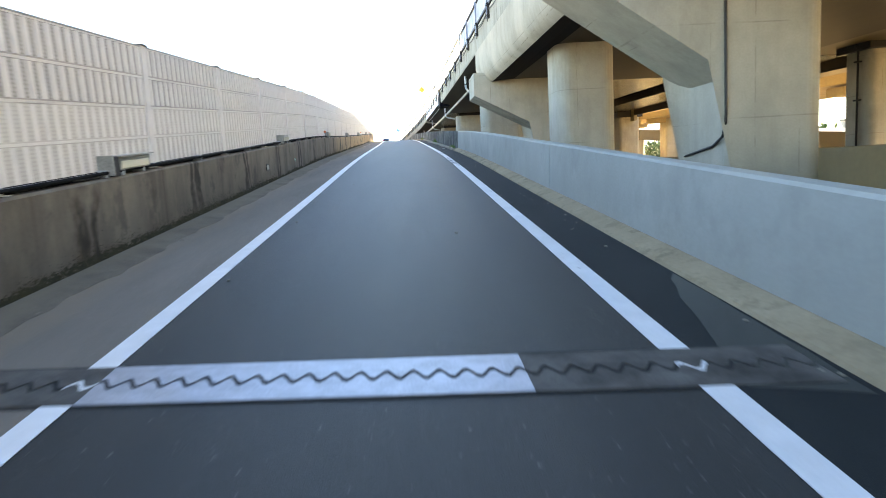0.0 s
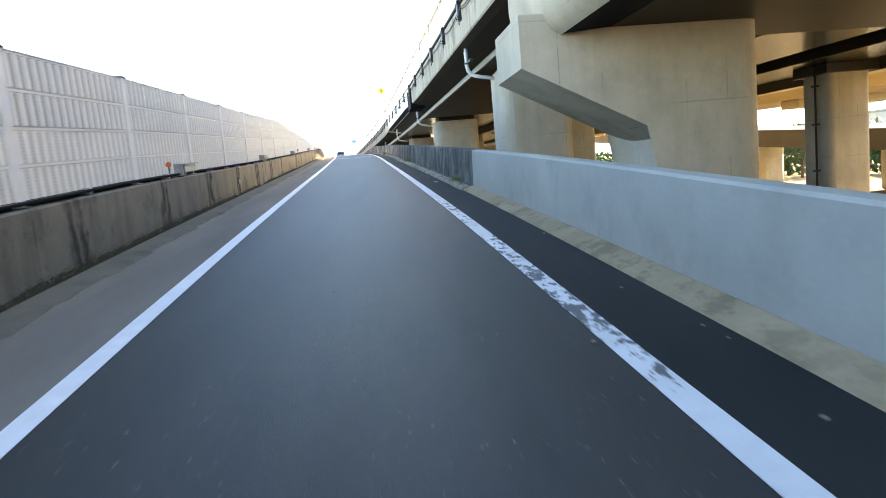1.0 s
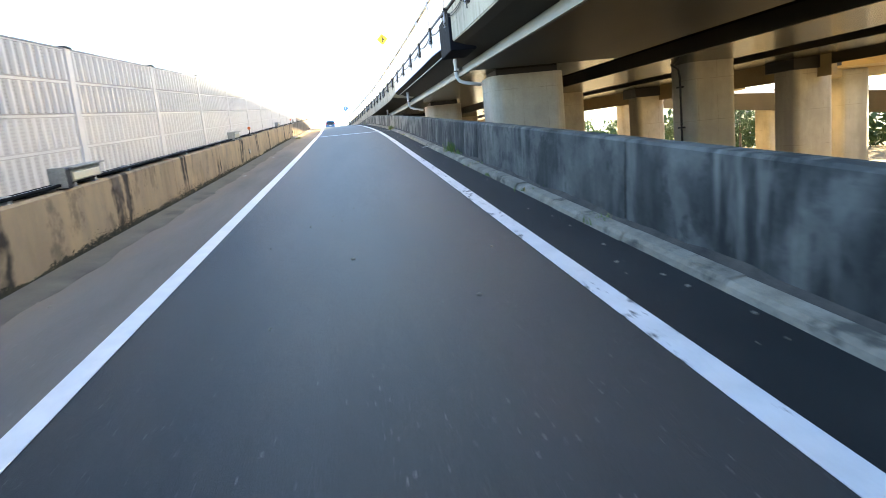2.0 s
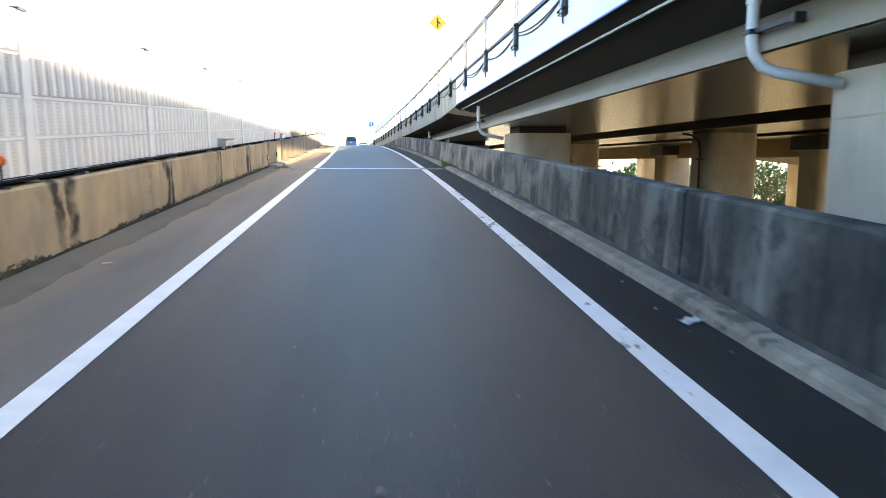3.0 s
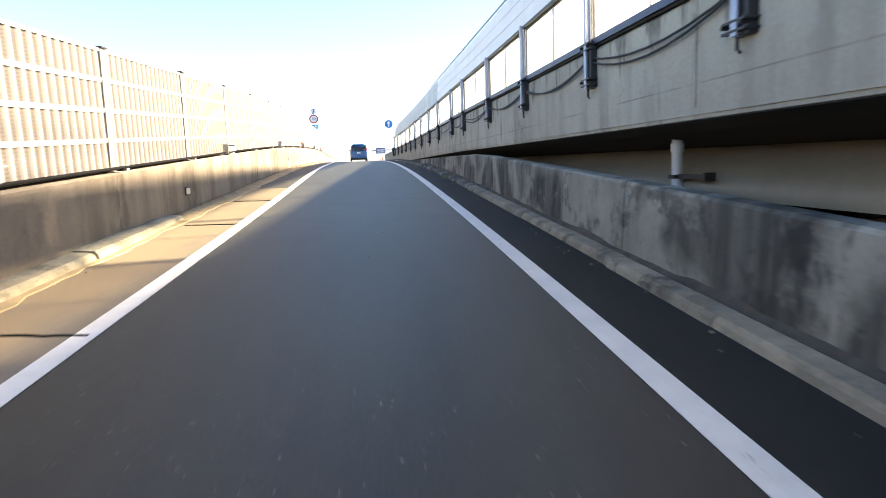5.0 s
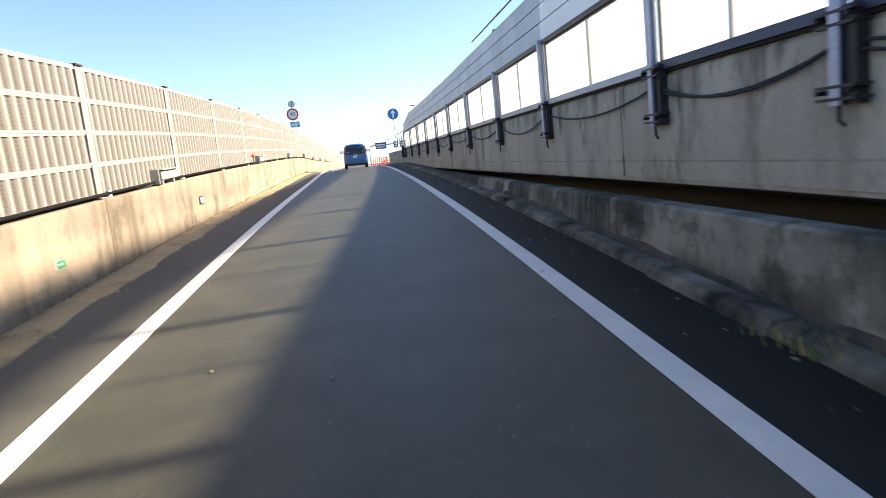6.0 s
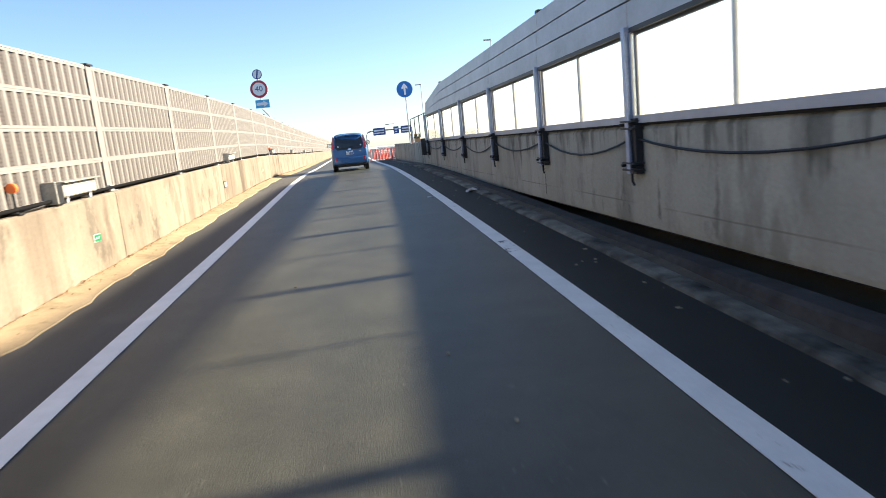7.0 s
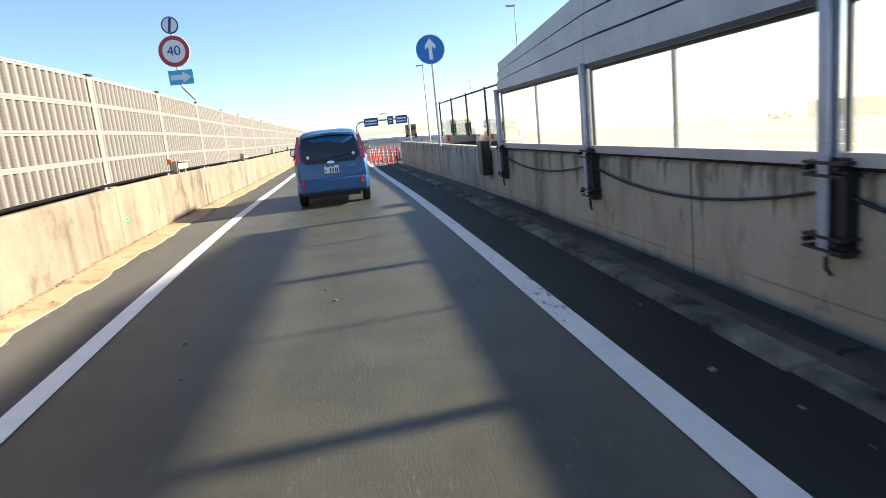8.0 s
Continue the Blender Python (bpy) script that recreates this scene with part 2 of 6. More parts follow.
add_chips(M_SHOULDER, (0.26, 0.23, 0.19), 30.0, 0.7, 0.73)


def add_dust(m, x0, x1, color, strength):
    """Wind-blown dust that gathers towards one side, in ragged drifts."""
    n, l = m.node_tree.nodes, m.node_tree.links
    p = n.new("ShaderNodeNewGeometry").outputs["Position"]
    s = n.new("ShaderNodeSeparateXYZ")
    l.new(p, s.inputs[0])
    w = calc(n, l, "MULTIPLY", calc(n, l, "SUBTRACT", noise(n, l, stretch_of(n, l, p, 2.2, 0.55, 1.0), 1.0, 6, 0.65), 0.5), 0.9)
    f = remap(n, l, calc(n, l, "ADD", s.outputs["X"], w), x0, x1, 1.0, 0.0)
    overlay(m, calc(n, l, "MULTIPLY", f, strength), color)


add_dust(M_SHOULDER, -3.25, -2.75, (0.24, 0.19, 0.13), 0.8)
M_GROUND = material("ground", (0.16, 0.125, 0.066), 0.95, scale=0.06, grain=2.5, dark=(0.1, 0.08, 0.042), light=(0.22, 0.172, 0.094), grit=0.5, bump=0.3)
# Far ground painted pale as haze, so it burns out towards white.
add_haze(M_GROUND, 150, 260, (0.5, 0.53, 0.5))
M_LINE = material("line_paint", (0.8, 0.8, 0.8), 0.6, scale=5, grain=45, bump=0.1, dark=(0.66, 0.66, 0.66), light=(0.83, 0.83, 0.83), grit=0.15)
M_CONC_CLEAN = material("concrete_clean", (0.37, 0.375, 0.335), 0.75, scale=0.5, grain=30, streak=0.2, streak_color=(0.27, 0.265, 0.23), streak_scale=0.9, bump=0.08, grit=0.1, amount=0.9)
add_mottle(M_CONC_CLEAN, (0.24, 0.24, 0.215), 0.4, 1.0, 0.5, 0.64, (1.0, 1.0, 0.8))
M_CONC_PIER = material("concrete_pier", (0.44, 0.41, 0.335), 0.82, scale=0.5, grain=25, streak=0.35, streak_color=(0.2, 0.18, 0.14), streak_scale=0.8, bump=0.08, per_object=0.06, grit=0.1)


def add_pour_lines(m, pitch, color, strength, axis="Z", width=0.018, keep=(0.5, 0.62), start=0.0, wobble=0.05):
    """Broken joints left by the shuttering, at a regular pitch."""
    n, l = m.node_tree.nodes, m.node_tree.links
    p = n.new("ShaderNodeNewGeometry").outputs["Position"]
    s = n.new("ShaderNodeSeparateXYZ")
    l.new(p, s.inputs[0])
    w = calc(n, l, "MULTIPLY", noise(n, l, p, 0.7, 3), wobble)
    u = calc(n, l, "ADD", calc(n, l, "SUBTRACT", s.outputs[axis], start), w)
    d = calc(n, l, "ABSOLUTE", calc(n, l, "WRAP", u, -pitch / 2, pitch / 2))
    f = remap(n, l, d, width * 0.4, width, 1.0, 0.0)
    k = remap(n, l, noise(n, l, p, 0.9, 4), keep[0], keep[1], 0.0, 1.0)
    overlay(m, calc(n, l, "MULTIPLY", calc(n, l, "MULTIPLY", f, k), strength), color)


add_pour_lines(M_CONC_PIER, 1.83, (0.17, 0.155, 0.125), 0.42, keep=(0.42, 0.55))
add_pour_lines(M_CONC_PIER, 0.91, (0.2, 0.18, 0.145), 0.6, axis="X", width=0.014, keep=(0.52, 0.6))
add_mottle(M_CONC_PIER, (0.24, 0.22, 0.175), 0.5, 0.8, 0.5, 0.66, (1.0, 1.0, 0.5))
M_CONC_LEFT = material("concrete_left", (0.2, 0.168, 0.132), 0.9, scale=0.9, grain=26, streak=0.75, streak_color=(0.06, 0.048, 0.034), streak_scale=1.3, bump=0.25, per_object=0.07, grit=0.2)
# Paler orange stretch: the warm light on this wall, in the colour.
add_band(M_CONC_LEFT, 26, 76, (0.5, 0.36, 0.2), 0.9)
add_runs(M_CONC_LEFT, 3.93, -42.15, (0.03, 0.023, 0.016), 0.95)
add_grime(M_CONC_LEFT, 18, 45, (0.06, 0.05, 0.036), 0.25)
add_mottle(M_CONC_LEFT, (0.23, 0.19, 0.145), 0.55, 1.1, 0.52, 0.62, (1.0, 1.3, 0.8))
add_mottle(M_CONC_LEFT, (0.03, 0.033, 0.025), 0.5, 1.8, 0.54, 0.62, (1.0, 1.0, 0.7))
M_CONC_DARK = material("concrete_stained", (0.26, 0.262, 0.23), 0.9, scale=1.6, grain=26, dark=(0.16, 0.163, 0.145), light=(0.34, 0.34, 0.295), streak=0.4, streak_color=(0.06, 0.06, 0.06), streak_scale=1.6, bump=0.25, per_object=0.06, grit=0.2)
add_blotches(M_CONC_DARK, (0.02, 0.023, 0.021), 0.9, ny=0.42, nz=0.4, edge=(0.05, 0.13))
add_runs(M_CONC_DARK, 4.75, 27.2, (0.32, 0.32, 0.275), 0.4)
add_mottle(M_CONC_DARK, (0.36, 0.36, 0.31), 0.5, 1.0, 0.56, 0.62, (1.0, 0.8, 1.2))
add_mottle(M_CONC_DARK, (0.016, 0.018, 0.017), 0.6, 1.3, 0.52, 0.58, (1.0, 0.7, 1.0))
add_mottle(M_CONC_DARK, (0.02, 0.022, 0.02), 0.6, 2.6, 0.54, 0.6, (1.0, 1.0, 0.6))
add_grime(M_CONC_DARK, 52, 74, (0.022, 0.026, 0.026), 0.62)
add_mottle(M_CONC_DARK, (0.3, 0.3, 0.26), 0.6, 1.1, 0.57, 0.66, (1.0, 1.6, 0.22))
M_CONC_DECK = material("concrete_deck", (0.38, 0.374, 0.317), 0.85, scale=0.5, grain=28, dark=(0.28, 0.275, 0.23), light=(0.45, 0.445, 0.38), streak=0.45, streak_color=(0.17, 0.165, 0.135), streak_scale=1.5, bump=0.15, grit=0.2)
add_mottle(M_CONC_DECK, (0.12, 0.117, 0.095), 0.65, 1.1, 0.52, 0.62, (1.0, 1.2, 0.45))
add_pour_lines(M_CONC_DECK, 20.0, (0.17, 0.165, 0.135), 0.7, width=0.012, keep=(0.4, 0.55), start=7.58, wobble=0.012)
add_mottle(M_CONC_DECK, (0.055, 0.055, 0.048), 0.6, 3.2, 0.61, 0.66, (1.0, 1.0, 0.35))
add_drips(M_CONC_DECK, 8.46, 0.75, (0.06, 0.058, 0.048), 0.8)
M_KERB = material("kerb_concrete", (0.27, 0.25, 0.19), 0.92, scale=2.0, grain=35, bump=0.4, dark=(0.12, 0.11, 0.085), light=(0.36, 0.33, 0.26), per_object=0.1)
add_mottle(M_KERB, (0.045, 0.045, 0.037), 0.75, 1.7, 0.54, 0.6)
M_KERB_TAN = material("kerb_tan", (0.33, 0.26, 0.16), 0.92, scale=1.2, grain=35, bump=0.3, dark=(0.22, 0.17, 0.1), light=(0.39, 0.31, 0.2), grit=0.2)
M_KERB_DIRTY = material("kerb_dirty", (0.06, 0.062, 0.054), 0.95, scale=1.5, grain=35, bump=0.5, dark=(0.012, 0.013, 0.013), light=(0.2, 0.2, 0.175), amount=0.3)
M_GUTTER = material("gutter_dust", (0.15, 0.127, 0.095), 0.95, scale=1.6, grain=45, bump=0.5, dark=(0.07, 0.06, 0.047), light=(0.21, 0.18, 0.135))
add_dust(M_GUTTER, -3.45, -3.1, (0.17, 0.14, 0.1), 0.8)
add_mottle(M_KERB_TAN, (0.13, 0.105, 0.06), 0.6, 2.4, 0.52, 0.6)
# Near-black concrete: shade of the gap under the deck edge, as colour.
M_WALL_SHADE = material("concrete_gap_shade", (0.04, 0.042, 0.037), 0.95, scale=1.0, grain=26, bump=0.3, streak=0.6, streak_color=(0.012, 0.012, 0.013), dark=(0.018, 0.018, 0.02), light=(0.08, 0.078, 0.073))
M_SILT = material("gutter_silt", (0.06, 0.056, 0.05), 0.97, scale=2.2, grain=50, bump=0.7, dark=(0.03, 0.029, 0.028), light=(0.13, 0.115, 0.09))
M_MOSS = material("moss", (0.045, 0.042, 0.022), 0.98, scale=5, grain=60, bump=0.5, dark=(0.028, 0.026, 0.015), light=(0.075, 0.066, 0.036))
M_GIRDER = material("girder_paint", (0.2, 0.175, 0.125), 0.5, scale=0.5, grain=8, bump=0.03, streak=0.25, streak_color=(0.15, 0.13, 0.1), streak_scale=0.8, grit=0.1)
# Glossy olive soffit paint, darkened for the shade below the deck.
M_SOFFIT = material("soffit_shaded_paint", (0.049, 0.041, 0.013), 0.24, 1.0, scale=0.5, grain=8, bump=0.012, dark=(0.033, 0.027, 0.008), light=(0.065, 0.055, 0.018), grit=0.1)
# Tan stands for warm light bounced up from the sunlit ground.
M_TAN_DECK = material("tan_bounce_light", (0.36, 0.28, 0.15), 0.5, scale=0.3, grain=8, bump=0.02, streak=0.3, streak_color=(0.2, 0.15, 0.08), streak_scale=0.5, grit=0.1)
# Brown underside taken almost to black to hold its shade.
M_UNDER = material("underside_shaded", (0.016, 0.0115, 0.0065), 0.5, spec=0.15, scale=0.6, grain=14, bump=0.03, dark=(0.007, 0.005, 0.003), light=(0.032, 0.023, 0.012), stretch=0.25, grit=0.2)
# Darker copy of the girder colour, for girders deep in shade.
M_GIRDER_DIM = material("girder_shaded", (0.05, 0.041, 0.025), 0.5, scale=0.5, grain=8, bump=0.03, grit=0.1)
# Near black: the shade below the deck overhang, put into colour.
M_SHADE = material("overhang_shade", (0.012, 0.011, 0.009), 0.8, scale=0.8, grain=20, bump=0.05, grit=0.15)
M_DARK = plain("dark_steel", (0.02, 0.02, 0.022), 0.5, 0.3)
M_GALV = material("galvanised_steel", (0.45, 0.47, 0.5), 0.45, 0.6, scale=4, grain=60, bump=0.03)
M_WHITE_PANEL = material("white_sheet", (0.7, 0.73, 0.78), 0.5, scale=0.7, grain=20, bump=0.02, dark=(0.62, 0.65, 0.7), light=(0.77, 0.79, 0.83), grit=0.08)
# Sunlit panels in a much darker copy; pale copies serve the shaded stretch.
M_BARRIER_SUNLIT = material("barrier_panel_sunlit", (0.066, 0.058, 0.056), 0.6, scale=2, grain=160, bump=0.1, dark=(0.056, 0.05, 0.048), light=(0.076, 0.067, 0.065))
M_BARRIER_PALE = material("barrier_panel_pale", (0.53, 0.495, 0.465), 0.6, scale=2, grain=160, bump=0.1, dark=(0.48, 0.45, 0.42), light=(0.58, 0.54, 0.505), grit=0.15)
M_BARRIER_MID = material("barrier_panel_mid", (0.4, 0.375, 0.355), 0.6, scale=2, grain=160, bump=0.1, dark=(0.36, 0.338, 0.32), light=(0.44, 0.412, 0.39), grit=0.2)
M_BARRIER_RIB_PALE = material("barrier_rib_pale", (0.6, 0.565, 0.535), 0.5, scale=3, grain=40, bump=0.03, dark=(0.61, 0.58, 0.555), light=(0.71, 0.675, 0.645), grit=0.1)


def add_louvres(m, pitch, color, strength):
    """Fine level slots across a sheet."""
    n, l = m.node_tree.nodes, m.node_tree.links
    tc = n.new("ShaderNodeTexCoord")
    s = n.new("ShaderNodeSeparateXYZ")
    l.new(tc.outputs["Object"], s.inputs[0])
    w = calc(n, l, "PINGPONG", s.outputs["Z"], pitch / 2)
    overlay(m, remap(n, l, w, pitch * 0.12, pitch * 0.3, strength, 0.0), color)


add_louvres(M_BARRIER_SUNLIT, 0.043, (0.03, 0.027, 0.026), 0.6)
add_louvres(M_BARRIER_MID, 0.043, (0.2, 0.19, 0.175), 0.4)
add_louvres(M_BARRIER_PALE, 0.043, (0.3, 0.28, 0.26), 0.25)
M_BARRIER_RIB_SUNLIT = material("barrier_rib_sunlit", (0.2, 0.19, 0.183), 0.5, scale=3, grain=40, bump=0.03, dark=(0.18, 0.172, 0.165), light=(0.22, 0.21, 0.2), grit=0.1)
M_DULL_BLACK = plain("dull_black", (0.012, 0.012, 0.012), 0.9, spec=0.1)
M_NAVY_BLACK = plain("navy_black", (0.005, 0.006, 0.011), 0.8, spec=0.1)
M_TRIM_GREY = material("trim_grey", (0.3, 0.29, 0.29), 0.5, scale=3, grain=40, bump=0.03, grit=0.1)
M_PLATE = material("grey_panel", (0.38, 0.39, 0.42), 0.45, 0.1, scale=1.0, grain=20, bump=0.02, grit=0.12)


# ---- mesh helpers ----
def mesh_object(name, verts, faces, mat, parent=None, label="", smooth=False):
    me = bpy.data.meshes.new(name)
    me.from_pydata(verts, [], faces)
    me.validate()
    bm = bmesh.new()
    bm.from_mesh(me)
    bmesh.ops.recalc_face_normals(bm, faces=bm.faces)
    bm.to_mesh(me)
    bm.free()
    if mat:
        me.materials.append(mat)
    if smooth:
        for p in me.polygons:
            p.use_smooth = True
    ob = new(name, me)
    if parent:
        ob.parent = parent
    if label:
        ob["label"] = label
    return ob


def part(name, bm, mat, parent, label="", smooth=False):
    me = bpy.data.meshes.new(name)
    bmesh.ops.recalc_face_normals(bm, faces=bm.faces)
    bm.to_mesh(me)
    bm.free()
    if mat:
        me.materials.append(mat)
    if smooth:
        for p in me.polygons:
            p.use_smooth = True
    ob = new(name, me)
    if parent:
        ob.parent = parent
    if label:
        ob["label"] = label
    return ob


def shared(name, me, m, parent):
    """Another object on a mesh that is already made."""
    ob = new(name, me)
    ob.parent = parent
    ob.matrix_basis = m
    return ob


def sweep(name, profile, y0, y1, mat, parent=None, label="", base="road", step=2.0, clip=None):
    """A solid whose section, a closed loop of (offset, height), follows the ramp or the viaduct's edge."""
    n = max(1, round((y1 - y0) / step))
    k = len(profile) if not callable(profile) else len(profile(y0))
    verts, faces = [], []
    for i in range(n + 1):
        y = y0 + (y1 - y0) * i / n
        pr = profile(y) if callable(profile) else profile
        fx, fz = (road_x(y), road_z(y)) if base == "road" else (deck_x(y), deck_z(y))
        for dx, dz in pr:
            verts.append((fx + dx, y, fz + dz))
    for i in range(n):
        for j in range(k):
            a, b = i * k + j, i * k + (j + 1) % k
            faces.append((a, b, b + k, a + k))
    faces.append(tuple(range(k)))
    faces.append(tuple(n * k + j for j in reversed(range(k))))
    return mesh_object(name, verts, faces, mat, parent, label)


def rounded(ob, angle=35):
    """Smooth shading across shallow edges."""
    for p in ob.data.polygons:
        p.use_smooth = True
    ob.data.set_sharp_from_angle(angle=radians(angle))
    return ob


def box(bm, x0, x1, y0, y1, z0, z1, m=None):
    vs = [bm.verts.new(Vector(c)) for c in ((x0, y0, z0), (x1, y0, z0), (x1, y1, z0), (x0, y1, z0), (x0, y0, z1), (x1, y0, z1), (x1, y1, z1), (x0, y1, z1))]
    if m:
        for v in vs:
            v.co = m @ v.co
    return [bm.faces.new([vs[i] for i in f]) for f in ((0, 3, 2, 1), (4, 5, 6, 7), (0, 1, 5, 4), (1, 2, 6, 5), (2, 3, 7, 6), (3, 0, 4, 7))]


def bevelled_box(x0, x1, y0, y1, z0, z1, r=0.01, seg=2):
    bm = bmesh.new()
    box(bm, x0, x1, y0, y1, z0, z1)
    bmesh.ops.bevel(bm, geom=list(bm.edges), offset=r, segments=seg, affect="EDGES", profile=0.5)
    return bm


def tube(bm, pts, r, seg=8):
    """A round bar along a line of points."""
    rings = []
    pts = [Vector(p) for p in pts]
    for i, p in enumerate(pts):
        d = (pts[min(i + 1, len(pts) - 1)] - pts[max(i - 1, 0)]).normalized()
        a = d.cross(Vector((0, 0, 1)) if abs(d.z) < 0.9 else Vector((1, 0, 0))).normalized()
        b = d.cross(a)
        rad = r[i] if isinstance(r, (list, tuple)) else r
        rings.append([bm.verts.new(p + (a * math.cos(6.28318 * k / seg) + b * math.sin(6.28318 * k / seg)) * rad) for k in range(seg)])
    for q, w in zip(rings, rings[1:]):
        for k in range(seg):
            bm.faces.new((q[k], q[(k + 1) % seg], w[(k + 1) % seg], w[k]))
    bm.faces.new(list(reversed(rings[0])))
    bm.faces.new(rings[-1])
    return bm


def thing(name, label, category, loc=(0, 0, 0), group="", kind=""):
    return tagged(_place(new(name), loc), label, category, group, kind)


def _place(ob, loc):
    ob.location = loc
    return ob


# ---- ground, road, markings ----
def build_ground():
    v = [(-3000, -3000, -1.6), (3000, -3000, -1.6), (3000, 3000, -1.6), (-3000, 3000, -1.6)]
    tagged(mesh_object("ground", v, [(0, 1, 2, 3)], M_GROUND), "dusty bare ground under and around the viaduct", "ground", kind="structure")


def build_road():
    ob = sweep("road", lambda y: [(-3.9, 0), (-3.9, -0.9), (3.4, -0.9), (3.4, 0), (2.0, 0), (0.0, 0), (-2.0, 0)], -45, 300, M_ASPHALT, step=2.5)
    tagged(ob, "grey asphalt single-lane motorway ramp climbing to a crest", "road", kind="structure")
    for nm, off, lab in (("marking_left", -1.925, "solid white edge line on asphalt"), ("marking_right", 1.93, "worn solid white edge line on asphalt")):
        end = 300 if off < 0 else 215
        m = sweep(nm, [(off - 0.097, 0.004), (off + 0.097, 0.004), (off + 0.097, 0.008), (off - 0.097, 0.008)], -45, end, M_LINE if off < 0 else M_LINE_WORN, step=2.5)
        tagged(m, lab, "road marking", kind="structure")


def build_shoulders():
    s = sweep("shoulder_right", [(1.98, -0.05), (2.8, -0.05), (2.8, 0.004), (1.98, 0.004)], -45, 160, M_ASPHALT_NEW, step=2.5)
    tagged(s, "darker asphalt shoulder between edge line and kerb", "shoulder", kind="structure")
    s = sweep("shoulder_left", lambda y: [(left_face(y) + 0.1, -0.05), (-1.98, -0.05), (-1.98, 0.004), (left_face(y) + 0.1, 0.004)], -45, 100, M_SHOULDER, step=2.5)
    tagged(s, "brownish asphalt shoulder with wind-blown dust", "shoulder", kind="structure")
    # This stretch carries the barrier's shade in its colour.
    s = sweep("shoulder_left_shade", lambda y: [(left_face(y) + 0.1, -0.05), (-2.01, -0.05), (-2.01, 0.0045), (left_face(y) + 0.1, 0.0045)], 100.2, 142.3, M_SHOULDER_SHADE, step=2.5)
    tagged(s, "asphalt shoulder coloured darker for the barrier's shade", "shoulder", kind="structure")


def build_kerbs():
    rng = random.Random(11)
    # a flat dirty gutter strip on the left, raised kerb stones past the joint
    def strip(y):
        f = left_face(y)
        e = 0.035 * math.sin(y * 1.9) + 0.025 * math.sin(y * 4.7 + 1) + 0.02 * math.sin(y * 9.1)
        return [(f + 0.43 + e, -0.02), (f + 0.41 + e, 0.009 if y < 71 else 0.018), (f + 0.02, 0.06), (f - 0.05, 0.06), (f - 0.05, -0.02)]
    kg = tagged(new("gutter_left"), "flat dusty concrete gutter strip along the wall foot", "gutter", kind="structure")
    sweep("gutter_slab", strip, -45, 70.9, M_GUTTER, kg, step=0.35)
    sweep("gutter_slab", strip, 71.1, 170, M_KERB_TAN, kg, step=0.35)
    sweep("gutter_slab", strip, 170.02, 300, M_KERB_TAN, kg)
    silt = tagged(new("gutter_silt"), "dark silt lying in the gutters", "silt", kind="structure")
    kl = tagged(new("kerb_left"), "row of worn concrete kerb stones along the wall foot", "kerb", kind="structure")
    y = 71.3
    while y < 92:
        y1 = y + rng.uniform(1.2, 2.0)
        w, h = rng.uniform(0.3, 0.36), rng.uniform(0.10, 0.13)
        sweep("kerb_stone", lambda q: [(left_face(q) + w, -0.02), (left_face(q) + w - 0.03, h * 0.7), (left_face(q) + w - 0.07, h), (left_face(q) + 0.02, h + 0.02), (left_face(q) + 0.0, -0.02)], y + 0.012, y1 - 0.012, M_KERB, kl, step=1)
        y = y1
    kr = tagged(new("kerb_right"), "low concrete kerb stones along the parapet foot", "kerb", kind="structure")
    sweep("gutter_slab", [(2.74, -0.02), (2.78, 0.035), (3.0, 0.11), (3.08, 0.11), (3.08, -0.02)], -45, 27.4, M_KERB_TAN, kr)
    y = 27.4
    while y < 168:
        y1 = min(168, y + rng.uniform(1.8, 2.3))
        if y < 71.0 < y1:
            y1 = 70.9
        e, h = rng.uniform(-0.015, 0.015), rng.uniform(0.085, 0.105)
        f = 1.0 if y < 111 else 0.4
        sweep("kerb_stone", [(2.71 + e, -0.02), (2.735 + e, h * 0.6 * f), (2.77 + e, h * f), (2.925, (h + 0.01) * f), (2.94, 0.02), (2.94, -0.02)], y + 0.008, y1 - 0.008, M_KERB if y < 97 else M_KERB_DIRTY, kr, step=1)
        y = y1 if y1 != 70.9 else 71.35
    sweep("silt_bed", lambda y: [(2.943, -0.02), (2.943, 0.06), (2.97, 0.08 + 0.01 * math.sin(y * 2.7)), (3.06, 0.15 + 0.03 * math.sin(y * 1.7) + 0.02 * math.sin(y * 4.1)), (3.06, -0.02)], 27.4, 111, M_SILT, silt, step=0.5)
    sweep("silt_bed", lambda y: [(2.943, -0.02), (2.943, 0.03), (3.06, 0.05 + 0.01 * math.sin(y * 1.7)), (3.06, -0.02)], 111, 168, M_SILT, silt, step=0.5)
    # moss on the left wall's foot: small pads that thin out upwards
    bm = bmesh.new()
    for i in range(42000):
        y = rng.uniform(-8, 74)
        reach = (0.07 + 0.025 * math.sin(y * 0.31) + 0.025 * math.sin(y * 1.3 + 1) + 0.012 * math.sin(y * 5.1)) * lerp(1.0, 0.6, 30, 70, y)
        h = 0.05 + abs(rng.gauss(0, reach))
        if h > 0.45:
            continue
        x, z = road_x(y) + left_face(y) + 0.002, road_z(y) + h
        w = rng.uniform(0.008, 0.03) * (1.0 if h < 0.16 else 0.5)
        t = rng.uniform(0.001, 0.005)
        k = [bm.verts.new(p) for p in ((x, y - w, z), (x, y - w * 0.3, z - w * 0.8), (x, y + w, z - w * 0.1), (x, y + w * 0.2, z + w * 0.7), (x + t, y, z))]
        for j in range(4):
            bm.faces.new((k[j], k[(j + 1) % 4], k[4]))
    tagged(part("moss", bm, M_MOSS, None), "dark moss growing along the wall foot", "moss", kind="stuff")


